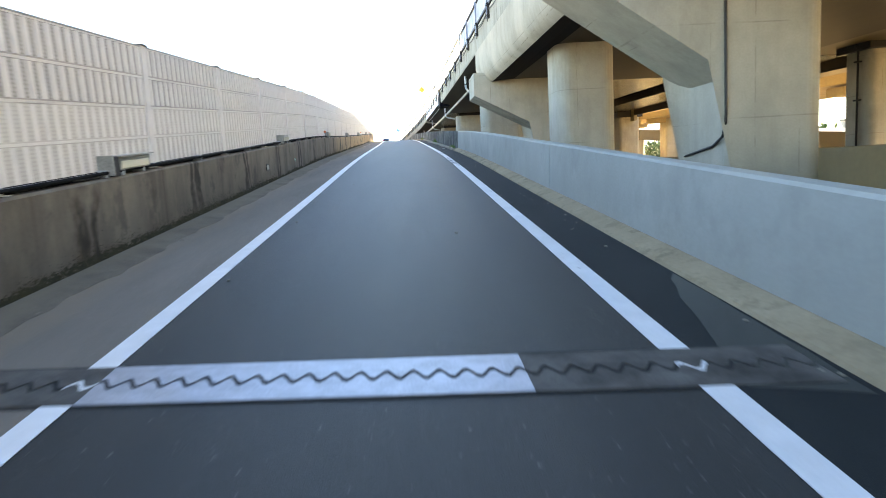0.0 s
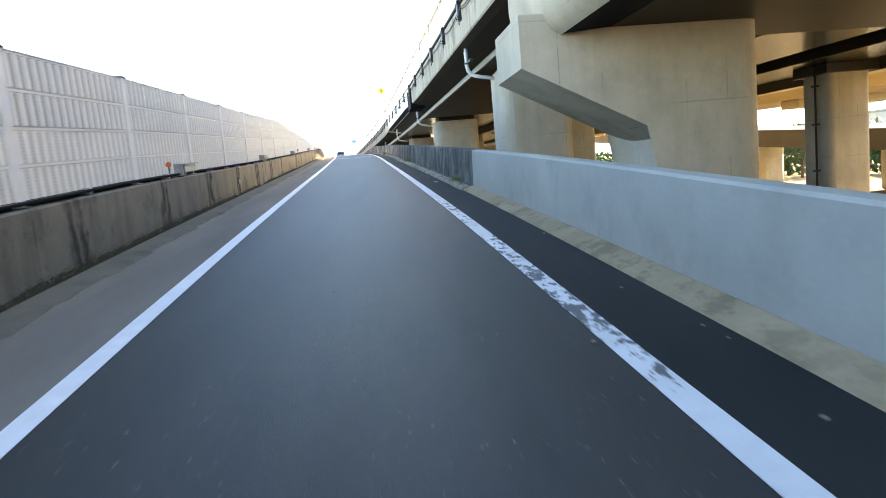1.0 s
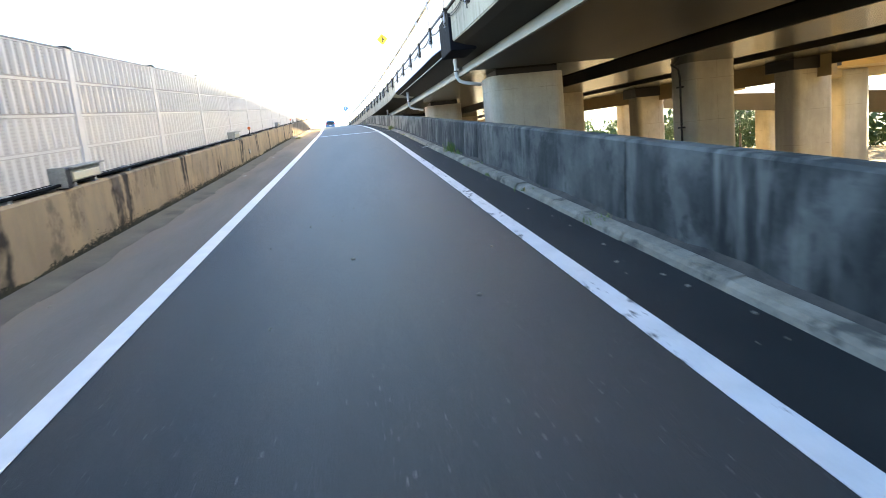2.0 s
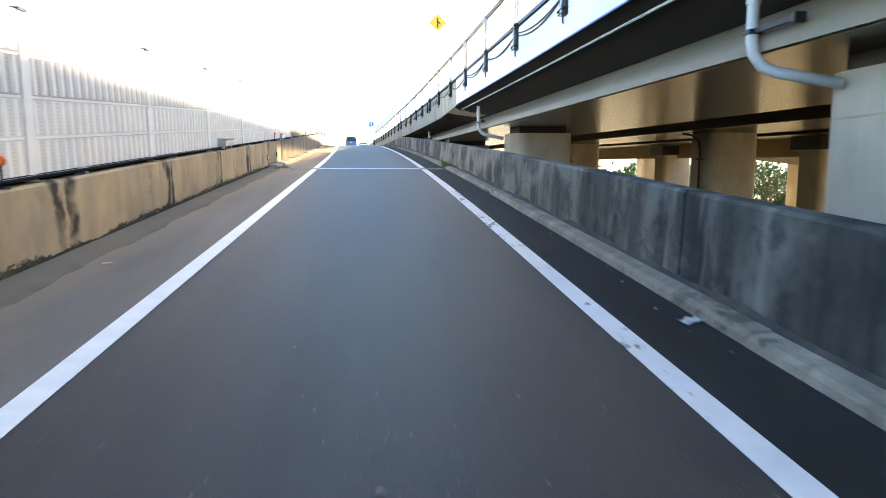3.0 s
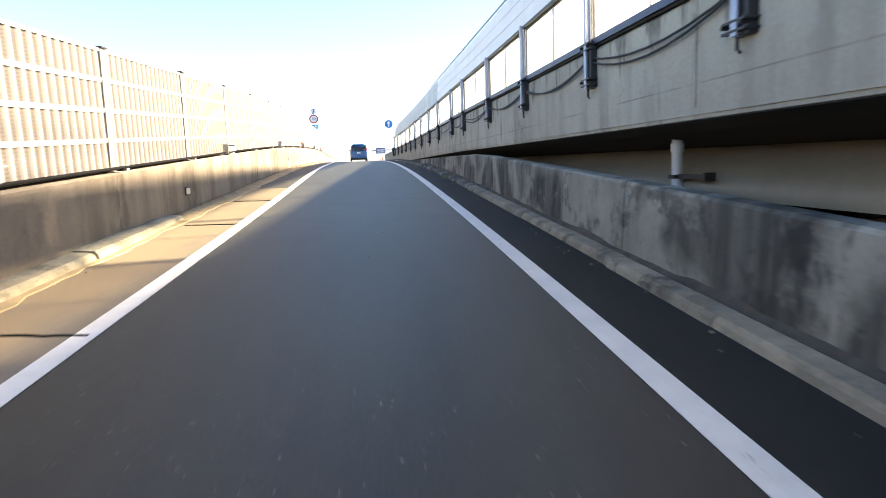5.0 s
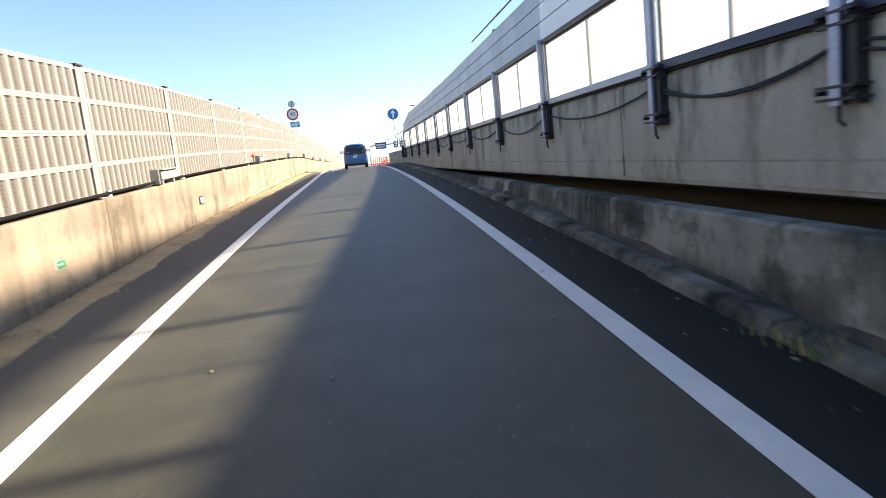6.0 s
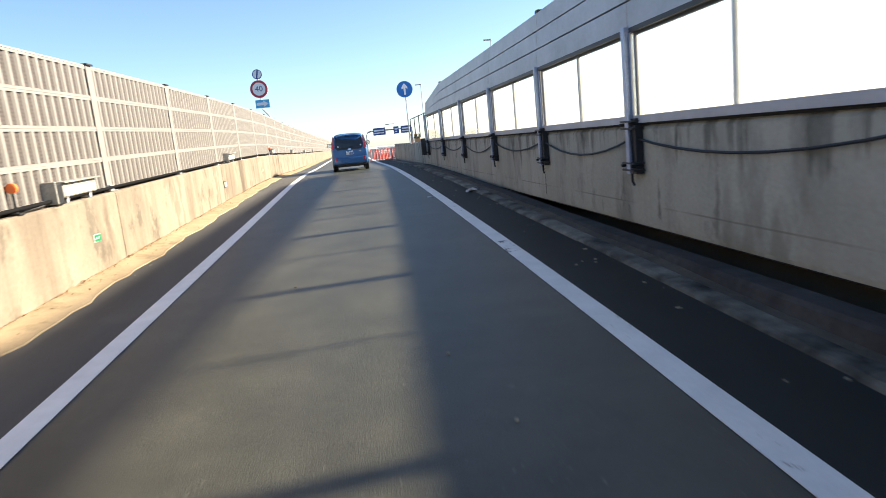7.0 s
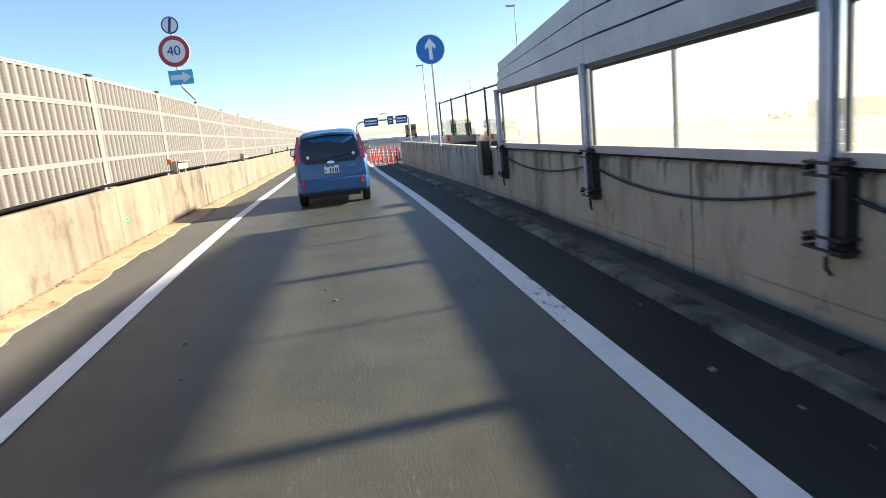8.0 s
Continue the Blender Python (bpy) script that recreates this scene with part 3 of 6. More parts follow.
# ---- parapets of the ramp ----
def build_walls():
    wl = tagged(new("wall_left"), "weathered concrete parapet below the noise barrier", "wall", kind="structure")
    y = -45.0
    while y < 296:
        y1 = y + 8.0
        sweep("wall_panel", lambda q: [(left_face(q), 0.02), (left_face(q), 1.0 - left_drop(q)), (left_face(q) - 0.03, 1.03 - left_drop(q)), (left_face(q) - 0.3, 1.03 - left_drop(q)), (left_face(q) - 0.3, -1.0), (left_face(q) - 0.02, -1.0)], y + 0.008, y1 - 0.008, M_CONC_LEFT, wl, step=4)
        y = y1
    sweep("wall_core", lambda q: [(left_face(q) - 0.03, 0), (left_face(q) - 0.03, 0.99 - left_drop(q)), (left_face(q) - 0.28, 0.99 - left_drop(q)), (left_face(q) - 0.28, -1.5 - road_z(q) if road_z(q) > 0 else -1)], -45, 300, M_CONC_LEFT, wl, step=4)
    wr = tagged(new("wall_right"), "concrete parapet, pale and clean at first, then blotched black", "wall", kind="structure")

    def top(q):
        return max(0.06, min(lerp(1.0, 0.86, 42, 74, q), 7.26 + deck_z(q) - 0.12 - lerp(0.1, 0.0, 104, 124, q) - road_z(q)))
    for y, y1, mat in [(-45, -18, M_CONC_CLEAN), (-18, 5.5, M_CONC_CLEAN), (5.5, 27.4, M_CONC_CLEAN)] + [(27.4 + 8.67 * i, 27.4 + 8.67 * (i + 1), M_CONC_DARK) for i in range(13)]:
        # Past 112 m the panels take the colour of the shaded gap.
        sweep("wall_panel", lambda q: [(3.02, 0.02), (3.06, top(q) - 0.03), (3.09, top(q)), (3.28, top(q)), (3.28, -1.6), (3.06, -1.6)], y + 0.018, y1 - 0.018, mat if y < 112 else M_WALL_SHADE, wr, step=2)
    sweep("wall_core", lambda q: [(3.1, 0.0), (3.1, top(q) - 0.05), (3.25, top(q) - 0.05), (3.25, -1.7 - road_z(q) if road_z(q) > 0 else -1.7)], -45, 141, M_CONC_DARK, wr, step=4)


# ---- noise barrier on the left wall ----
BAY, ROW = 4.0, 0.43


def barrier_mesh(name, mat, boxes, ribs=()):
    """A mesh of boxes (x0, x1, y0, y1, z0, z1) and trapezoid ribs (y, foot half width, relief, z0, z1)."""
    bm = bmesh.new()
    for b in boxes:
        box(bm, *b)
    for y, a, x, z0, z1 in ribs:
        v = [bm.verts.new(p) for z in (z0, z1) for p in ((0.015, y - a, z), (0.015 + x, y - a * 0.6, z), (0.015 + x, y + a * 0.6, z), (0.015, y + a, z))]
        for f in ((0, 1, 5, 4), (1, 2, 6, 5), (2, 3, 7, 6)):
            bm.faces.new([v[k] for k in f])
    bmesh.ops.recalc_face_normals(bm, faces=bm.faces)
    me = bpy.data.meshes.new(name)
    bm.to_mesh(me)
    bm.free()
    me.materials.append(mat)
    return me


def barrier_panel_meshes():
    """Sheet and rib meshes for the boldly ribbed panels and for the early ones, plain in their lower rows."""
    L = BAY - 0.16

    def ribs(n, relief, z1, foot=0.045):
        return [((i + 0.5) * L / n, foot, relief, 0.03, z1 - 0.025) for i in range(n)]
    late_sheet = barrier_mesh("barrier_sheet", M_BARRIER_SUNLIT, [(-0.015, 0.015, 0, L, 0.02, ROW - 0.02)])
    late_ribs = barrier_mesh("barrier_ribs", M_BARRIER_RIB_SUNLIT, [(-0.03, 0.035, 0, L, 0.0, 0.035), (-0.03, 0.035, 0, L, ROW - 0.03, ROW)], ribs(17, 0.025, ROW))
    z = EARLY_ROW
    rails = [(-0.02, 0.022, 0, L, -0.001, 0.014), (-0.02, 0.024, 0, L, z - 0.014, z + 0.0015)]
    early_low = barrier_mesh("barrier_sheet_pale", M_BARRIER_PALE, [(-0.015, 0.015, 0, L, 0.012, z - 0.012)])
    early_mid = barrier_mesh("barrier_sheet_mid", M_BARRIER_MID, [(-0.015, 0.015, 0, L, 0.012, z - 0.012)])
    low_ribs = barrier_mesh("barrier_ribs_shallow", M_BARRIER_RIB_PALE, rails, ribs(17, 0.014, z, 0.05))
    mid_ribs = barrier_mesh("barrier_ribs_pale", M_BARRIER_RIB_PALE, rails, ribs(17, 0.03, z, 0.05))
    return {"new": ((late_sheet, late_ribs),) * 4, "earlier": ((early_low, low_ribs),) * 2 + ((early_mid, mid_ribs),) * 2}


EARLY_ROW = 0.445


def barrier_x(y):
    return road_x(y) + lerp(-3.74, -3.42, 60, 108, y)


def build_barrier():
    th = thing("noise_barrier", "pale ribbed metal noise barrier in four rows on the concrete wall", "noise barrier")
    kinds = barrier_panel_meshes()
    posts = {}
    for light_zone, row, mat in (("new", ROW, M_BARRIER_RIB_SUNLIT), ("earlier", EARLY_ROW, M_BARRIER_RIB_PALE)):
        posts[light_zone] = barrier_mesh("barrier_post", mat, [(-0.08, 0.043, -0.085, 0.085, 0.015, 4 * row + 0.06), (-0.12, 0.1, -0.13, 0.13, 0, 0.015)])
    cap = barrier_mesh("post_cap", M_DARK, [(-0.1, 0.07, -0.1, 0.1, 0.0, 0.022)])
    top_trim = barrier_mesh("top_trim", M_TRIM_GREY, [(-0.035, 0.03, 0, BAY - 0.16, 0.0, 0.02)])
    # Added black strip; keeps light from leaking under the panels.
    gap_strip = barrier_mesh("base_seal", M_DULL_BLACK, [(-0.03, -0.005, 0, BAY - 0.16, -0.03, 0.035)])
    y = 115.1 - 39 * BAY
    while y < 290:
        # Before 76 m the pale copies for shade, then the darkened sunlit ones.
        light_zone, row = ("earlier", EARLY_ROW) if y < 76 else ("new", ROW)
        p0 = Vector((barrier_x(y), y, road_z(y) + 1.035 - left_drop(y)))
        p1 = Vector((barrier_x(y + BAY), y + BAY, road_z(y + BAY) + 1.035 - left_drop(y + BAY)))
        post = shared("post", posts[light_zone], Matrix.Translation(p0), th)
        shared("cap", cap, Matrix.Translation((0, 0, 4 * row + 0.061)), post)
        d = (p1 - p0)
        rot = Matrix.Rotation(-math.atan2(d.x, d.y), 4, "Z") @ Matrix.Rotation(math.atan2(d.z, math.hypot(d.x, d.y)), 4, "X")
        start = p0 + d.normalized() * 0.08
        for r in range(4):
            sheet, ribs = kinds[light_zone][r]
            ob = shared("panel", sheet, Matrix.Translation(start + Vector((0, 0, 0.03 + r * (row + 0.003)))) @ rot, th)
            shared("ribs", ribs, Matrix.Identity(4), ob)
        shared("base_seal", gap_strip, Matrix.Translation(start + Vector((0, 0, 0.025))) @ rot, th)
        shared("top_trim", top_trim, Matrix.Translation(start + Vector((0, 0, 0.033 + 4 * (row + 0.003)))) @ rot, th)
        y += BAY
    return th


# ---- viaduct ----
def edge_lift(y):
    """The edge beam is shallower along one span."""
    return lerp(0.0, 0.22, 50, 55, y) if y < 70 else lerp(0.22, 0.0, 74.2, 77, y)


def shallow_edge(ob, reach, zmax):
    """Raise the lower outer edge of a swept deck part where the edge beam is shallower."""
    for v in ob.data.vertices:
        x, y, z = v.co
        if x - deck_x(y) < reach and z - deck_z(y) < zmax:
            v.co.z += edge_lift(y)


def build_viaduct():
    th = thing("viaduct", "elevated concrete motorway viaduct on rows of round-cornered piers", "viaduct")
    wall = sweep("edge_wall", [(0, 7.24), (0.0, 8.3), (0.04, 8.35), (0.24, 8.35), (0.28, 8.3), (0.28, 7.24)], -60, 160.5, M_CONC_DECK, th, base="deck", step=3)
    slab = sweep("deck_slab", [(0.02, 7.20), (0.02, 7.46), (21, 7.5), (21, 7.2), (20.0, 6.95), (1.3, 6.95), (0.3, 7.12)], -60, 160.4, M_CONC_DECK, th, base="deck", step=3)
    # Near-black band between haunch and underplate.
    sweep("dark_girder", [(0.46, 5.52), (0.46, 6.98), (1.5, 6.98), (1.5, 5.6)], -60, 26.3, M_NAVY_BLACK, th, "dark girder band under the deck", base="deck", step=3)
    sweep("underplate", [(1.5, 5.59), (1.5, 5.7), (13.0, 5.7), (13.0, 5.59)], -60, 26.3, M_UNDER, th, "brown underside sheet darkened for its shade", base="deck", step=3)
    rounded(sweep("haunch", [(0.0, 7.24), (-0.01, 6.5), (0.03, 6.1), (0.12, 5.82), (0.26, 5.62), (0.45, 5.5), (0.45, 6.98)], -60, 26.5, M_CONC_PIER, th, base="deck", step=3))
    for i, (a, b) in enumerate(((0.7, 6.3), (9.2, 13.8), (16.2, 20.0))):
        lean = 0.6 if i == 0 else 0.05
        prof = [(a + lean, 6.97), (a + lean * 0.66, 6.83), (a + lean * 0.34, 6.71), (a + lean * 0.1, 6.6), (a, 6.48), (a, 6.37), (b - 0.12, 6.37), (b, 6.97)]
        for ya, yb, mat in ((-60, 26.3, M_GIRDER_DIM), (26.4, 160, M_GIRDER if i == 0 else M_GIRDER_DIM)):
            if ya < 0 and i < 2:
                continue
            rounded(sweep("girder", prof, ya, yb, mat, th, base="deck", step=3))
        # Sheets below the girders carry the underside's shade; the first span is darkest.
        sweep("soffit", [(a + 0.06, 6.366), (a + 0.06, 6.355), (b - 0.14, 6.355), (b - 0.14, 6.366)], 26.4, 52.2, M_UNDER if i == 0 else M_SOFFIT, th, "underside sheet with its shade in the colour", base="deck", step=3)
        sweep("soffit", [(a + 0.06, 6.366), (a + 0.06, 6.355), (b - 0.14, 6.355), (b - 0.14, 6.366)], 52.25, 160, M_SOFFIT, th, "glossy underside sheet, paint darkened for its shade", base="deck", step=3)
    # The near fascia takes the shaded girder colour.
    for ya, yb, zb in ((-60, 60, 5.9), (60, 160, 5.35)):
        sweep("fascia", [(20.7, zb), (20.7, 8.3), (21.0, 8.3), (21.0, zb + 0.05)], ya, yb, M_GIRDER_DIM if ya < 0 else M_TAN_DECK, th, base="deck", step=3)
    sweep("underside", [(1.32, 6.945), (1.32, 6.935), (20.0, 6.935), (20.0, 6.945)], -60, 160, M_SOFFIT, th, "brown underside of the deck, darkened for its shade", base="deck", step=3)
    # Thin sheet carrying the overhang's shade.
    overhang = sweep("overhang", [(0.03, 7.195), (0.03, 7.185), (0.3, 7.1), (1.29, 6.936), (1.29, 6.946), (0.3, 7.11)], 26.5, 160, M_SHADE, th, "black sheet for the shade under the deck edge", base="deck", step=3)
    shallow_edge(wall, 0.5, 7.3)
    shallow_edge(slab, 0.4, 7.3)
    shallow_edge(overhang, 0.4, 7.2)

    top = sweep("carriageway", [(0.29, 7.44), (20.68, 7.48), (20.68, 7.53), (0.29, 7.52)], -60, 160.3, M_ASPHALT, th, "grey asphalt surface", base="deck", step=3)
    for off in (1.4, 5.0, 8.6, 12.4, 16.0, 19.6):
        if off in (5.0, 16.0):
            for y in range(-56, 156, 20):
                sweep("lane_mark", [(off, 7.524), (off + 0.15, 7.524), (off + 0.15, 7.536), (off, 7.536)], y, y + 8, M_LINE, th, base="deck", step=4)
        else:
            sweep("edge_line", [(off, 7.524), (off + 0.15, 7.524), (off + 0.15, 7.536), (off, 7.536)], -59, 160, M_LINE, th, base="deck", step=3)

    def column(x0, x1, y0, y1, ztop, r=0.35):
        bm = bmesh.new()
        fs = box(bm, x0, x1, y0, y1, -1.7, ztop)
        es = [e for e in bm.edges if abs(e.verts[0].co.z - e.verts[1].co.z) > 1]
        bmesh.ops.bevel(bm, geom=es, offset=r, segments=6, affect="EDGES", profile=0.5)
        return part("pier", bm, M_CONC_PIER, th)
    for y, x0, x1 in ((-20, 5.7, 8.3), (15.3, 5.7, 7.75), (32.5, 5.15, 7.6), (52.7, 5.2, 8.0), (70.2, 4.8, 7.0), (87.3, 4.3, 6.9), (104.5, 3.6, 6.2)):
        column(x0, x1, y, y + 2.1, 6.15 + deck_z(y) if y > 27 else 5.72, 0.5)
        zb = 6.1 + deck_z(y) if y > 27 else 5.6
        bm = bevelled_box(x0 + 0.25, x1 - 0.25, y + 0.2, y + 1.9, zb, zb + 0.27)
        part("bearing", bm, M_DARK, th)
    for y, x in ((57.0, 15.1), (74.2, 14.2), (92.8, 13.6), (108.5, 13.0)):
        column(x, x + 2.2, y, y + 2.0, 6.37 + deck_z(y))
    for y, x in ((-12, 22.2), (15, 22.2), (22.5, 22.2), (39.5, 22.2), (61, 23), (78, 22), (96, 22), (122.4, 22), (128.5, 22)):
        column(x, x + 2.2, y, y + 2.0, 5.75)
        part("bearing_block", bevelled_box(x - 0.25, x + 2.45, y - 0.2, y + 2.2, 5.7, 6.4, 0.03), M_DARK, th, "blackened bearing block")
    # hammerhead piers with a cantilever towards the ramp
    for y0, xt, xc0, xc1, zt, zb in ((5.4, 3.4, 6.8, 8.8, 4.85, 2.62), (24.2, 3.75, 6.85, 9.05, 4.55, 2.95)):
        prof = [(xc1, -1.7), (xc1, 5.6), (xt, 5.6), (xt, zt), (xc0, zb), (xc0, -1.7)]
        bm = bmesh.new()
        lo = [bm.verts.new((x, y0, z)) for x, z in prof]
        hi = [bm.verts.new((x, y0 + 2.3, z)) for x, z in prof]
        bm.faces.new(lo)
        bm.faces.new(list(reversed(hi)))
        for j in range(6):
            bm.faces.new((lo[j], lo[(j + 1) % 6], hi[(j + 1) % 6], hi[j]))
        es = [e for e in bm.edges if abs(e.verts[0].co.x - e.verts[1].co.x) < 0.01 and abs(e.verts[0].co.y - e.verts[1].co.y) < 0.01 and e.verts[0].co.x > 6]
        bmesh.ops.bevel(bm, geom=es, offset=0.5, segments=8, affect="EDGES", profile=0.5)
        part("pier", bm, M_CONC_PIER, th)
    bm = bmesh.new()
    tube(bm, [(6.62, 5.36, 5.6), (6.63, 5.36, 3.6), (6.64, 5.36, 2.0), (6.65, 5.4, 1.72), (6.7, 5.62, 1.46), (6.77, 6.2, 1.28), (6.775, 7.6, 1.1)], 0.03, 8)
    part("down_cable", bm, M_DARK, th)
    return th


M_LINE_WORN = material("line_paint_worn", (0.7, 0.71, 0.72), 0.65, scale=2.5, grain=45, bump=0.15, dark=(0.56, 0.57, 0.58), light=(0.76, 0.76, 0.77), grit=0.2)
add_flecks(M_LINE_WORN, (0.06, 0.062, 0.066), 0.63, 0.68, [(13, 29, 0.14), (29, 72, 0.07), (72, 110, 0.02)])

build_ground()
build_road()
build_shoulders()
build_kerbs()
build_walls()
build_barrier()
build_viaduct()


# ---- more materials ----
def frosted(name, clear, tint):
    """Frosted translucent sheet: part of the light goes straight through, part is spread."""
    m = bpy.data.materials.new(name)
    m.use_nodes = True
    n, l = m.node_tree.nodes, m.node_tree.links
    out = n["Material Output"]
    n.remove(n["Principled BSDF"])
    t, d, g = n.new("ShaderNodeBsdfTransparent"), n.new("ShaderNodeBsdfTranslucent"), n.new("ShaderNodeBsdfGlossy")
    t.inputs[0].default_value = (*tint, 1)
    d.inputs[0].default_value = (*tint, 1)
    g.inputs["Roughness"].default_value = 0.25
    no = n.new("ShaderNodeTexNoise")
    no.inputs["Scale"].default_value = 1.3
    mr = n.new("ShaderNodeMapRange")
    mr.inputs[3].default_value, mr.inputs[4].default_value = (1 - clear) * 0.7, (1 - clear) * 1.3
    l.new(no.outputs[0], mr.inputs[0])
    a, b = n.new("ShaderNodeMixShader"), n.new("ShaderNodeMixShader")
    l.new(mr.outputs[0], a.inputs[0])
    l.new(t.outputs[0], a.inputs[1])
    l.new(d.outputs[0], a.inputs[2])
    b.inputs[0].default_value = 0.05
    l.new(a.outputs[0], b.inputs[1])
    l.new(g.outputs[0], b.inputs[2])
    l.new(b.outputs[0], out.inputs["Surface"])
    return m


M_FROST = frosted("frosted_sheet", 0.91, (0.97, 0.98, 0.93))
# Less clear copies, added to weaken the sun patches on the left side.
M_HAZY = frosted("hazy_sheet", 0.1, (0.78, 0.78, 0.73))
M_HALF_CLEAR = frosted("half_clear_sheet", 0.6, (0.96, 0.94, 0.87))
M_FENCE_GLASS = frosted("fence_sheet", 0.93, (0.86, 0.93, 0.93))
M_POST_BLUE = material("blue_grey_steel", (0.3, 0.34, 0.44), 0.45, 0.3, scale=3, grain=40, bump=0.03, dark=(0.26, 0.3, 0.42), light=(0.42, 0.47, 0.58))
# Whiter copy of the grey panel: its overexposed look put into colour.
M_PLATE_GLARE = material("panel_glare", (0.72, 0.73, 0.75), 0.5, scale=1.0, grain=20, bump=0.02, grit=0.08, dark=(0.66, 0.67, 0.69), light=(0.77, 0.78, 0.8))
M_SILL_DARK = plain("dark_blue_steel", (0.03, 0.04, 0.08), 0.45, 0.2)
M_CLAMP = plain("black_clamp", (0.012, 0.013, 0.016), 0.55)
M_CONDUIT = plain("black_conduit", (0.006, 0.006, 0.007), 0.85, spec=0.1)
M_RUBBER = plain("black_rubber", (0.015, 0.015, 0.016), 0.6)
M_PIPE = plain("grey_pipe", (0.5, 0.54, 0.58), 0.4)
M_WHITE = plain("white_paint", (0.8, 0.8, 0.8), 0.4)
M_PAPER = plain("dull_paper", (0.45, 0.45, 0.44), 0.8)
M_SIGN_RED = plain("sign_red", (0.42, 0.03, 0.05), 0.35)
M_SIGN_BLUE = plain("sign_blue", (0.02, 0.16, 0.5), 0.35)
M_SIGN_LIGHT_BLUE = plain("sign_light_blue", (0.1, 0.42, 0.72), 0.35)
M_NAVY = plain("sign_navy", (0.03, 0.06, 0.22), 0.4)
M_YELLOW = plain("sign_yellow", (0.8, 0.5, 0.03), 0.4)
M_ORANGE = plain("orange_plastic", (0.75, 0.16, 0.03), 0.4)
M_POST_RED = plain("red_post_plastic", (0.7, 0.09, 0.07), 0.45)
M_GREEN = plain("green_tag", (0.01, 0.16, 0.06), 0.5)
M_LAMP_BODY = material("lamp_casing", (0.32, 0.32, 0.3), 0.45, 0.4, scale=6, grain=50, bump=0.05)
M_LAMP_GLASS = plain("lamp_glass", (0.7, 0.66, 0.52), 0.15)
M_JOINT = material("joint_steel", (0.42, 0.44, 0.49), 0.4, 0.5, scale=6, grain=70, bump=0.1)
M_WET = plain("wet_asphalt", (0.008, 0.009, 0.01), 0.07, spec=0.7)
M_JOINT_PALE = material("joint_dusty", (0.22, 0.205, 0.18), 0.85, 0.0, scale=4, grain=60, bump=0.3, dark=(0.13, 0.12, 0.105), light=(0.28, 0.26, 0.23))
M_JOINT_DULL = material("joint_dirty", (0.07, 0.065, 0.06), 0.8, 0.1, scale=3, grain=60, bump=0.3, dark=(0.016, 0.014, 0.012), light=(0.16, 0.15, 0.135))
M_GAP = plain("joint_gap", (0.01, 0.01, 0.01), 0.9)
M_LITTER = material("dry_leaves", (0.2, 0.085, 0.03), 0.8, scale=9, grain=60, bump=0.0, dark=(0.08, 0.04, 0.02), light=(0.32, 0.16, 0.06))
M_LEAF = plain("weed_green", (0.1, 0.17, 0.03), 0.7)
M_DRY = plain("dry_grass", (0.3, 0.24, 0.1), 0.8)
M_CAR = plain("blue_car_paint", (0.027, 0.108, 0.285), 0.35, 0.15, coat=0.6)
M_CAR_GLASS = plain("dark_car_glass", (0.012, 0.014, 0.017), 0.06, spec=0.6)
M_CAR_BLACK = plain("black_trim", (0.012, 0.012, 0.014), 0.35)
M_TAIL = plain("tail_lamp_red", (0.6, 0.02, 0.03), 0.12, coat=0.6)
M_TAIL_CLEAR = plain("tail_lamp_clear", (0.4, 0.08, 0.09), 0.12, coat=0.6)
M_CHROME = plain("chrome", (0.7, 0.7, 0.72), 0.12, 1.0)
M_BLUE_TRIM = plain("blue_film", (0.05, 0.12, 0.45), 0.4)


# ---- window barrier and edge fittings of the viaduct ----
POST_Y = [140.1, 135.85, 131.88, 128.0, 124.2, 120.6, 116.65, 112.55, 108.8, 104.7]
POST_Y += [102.0, 97.8, 94.0, 90.15, 86.4, 82.5, 78.65, 74.8]
POST_Y += [74.8 - 3.82 * (k + 1) for k in range(34)]


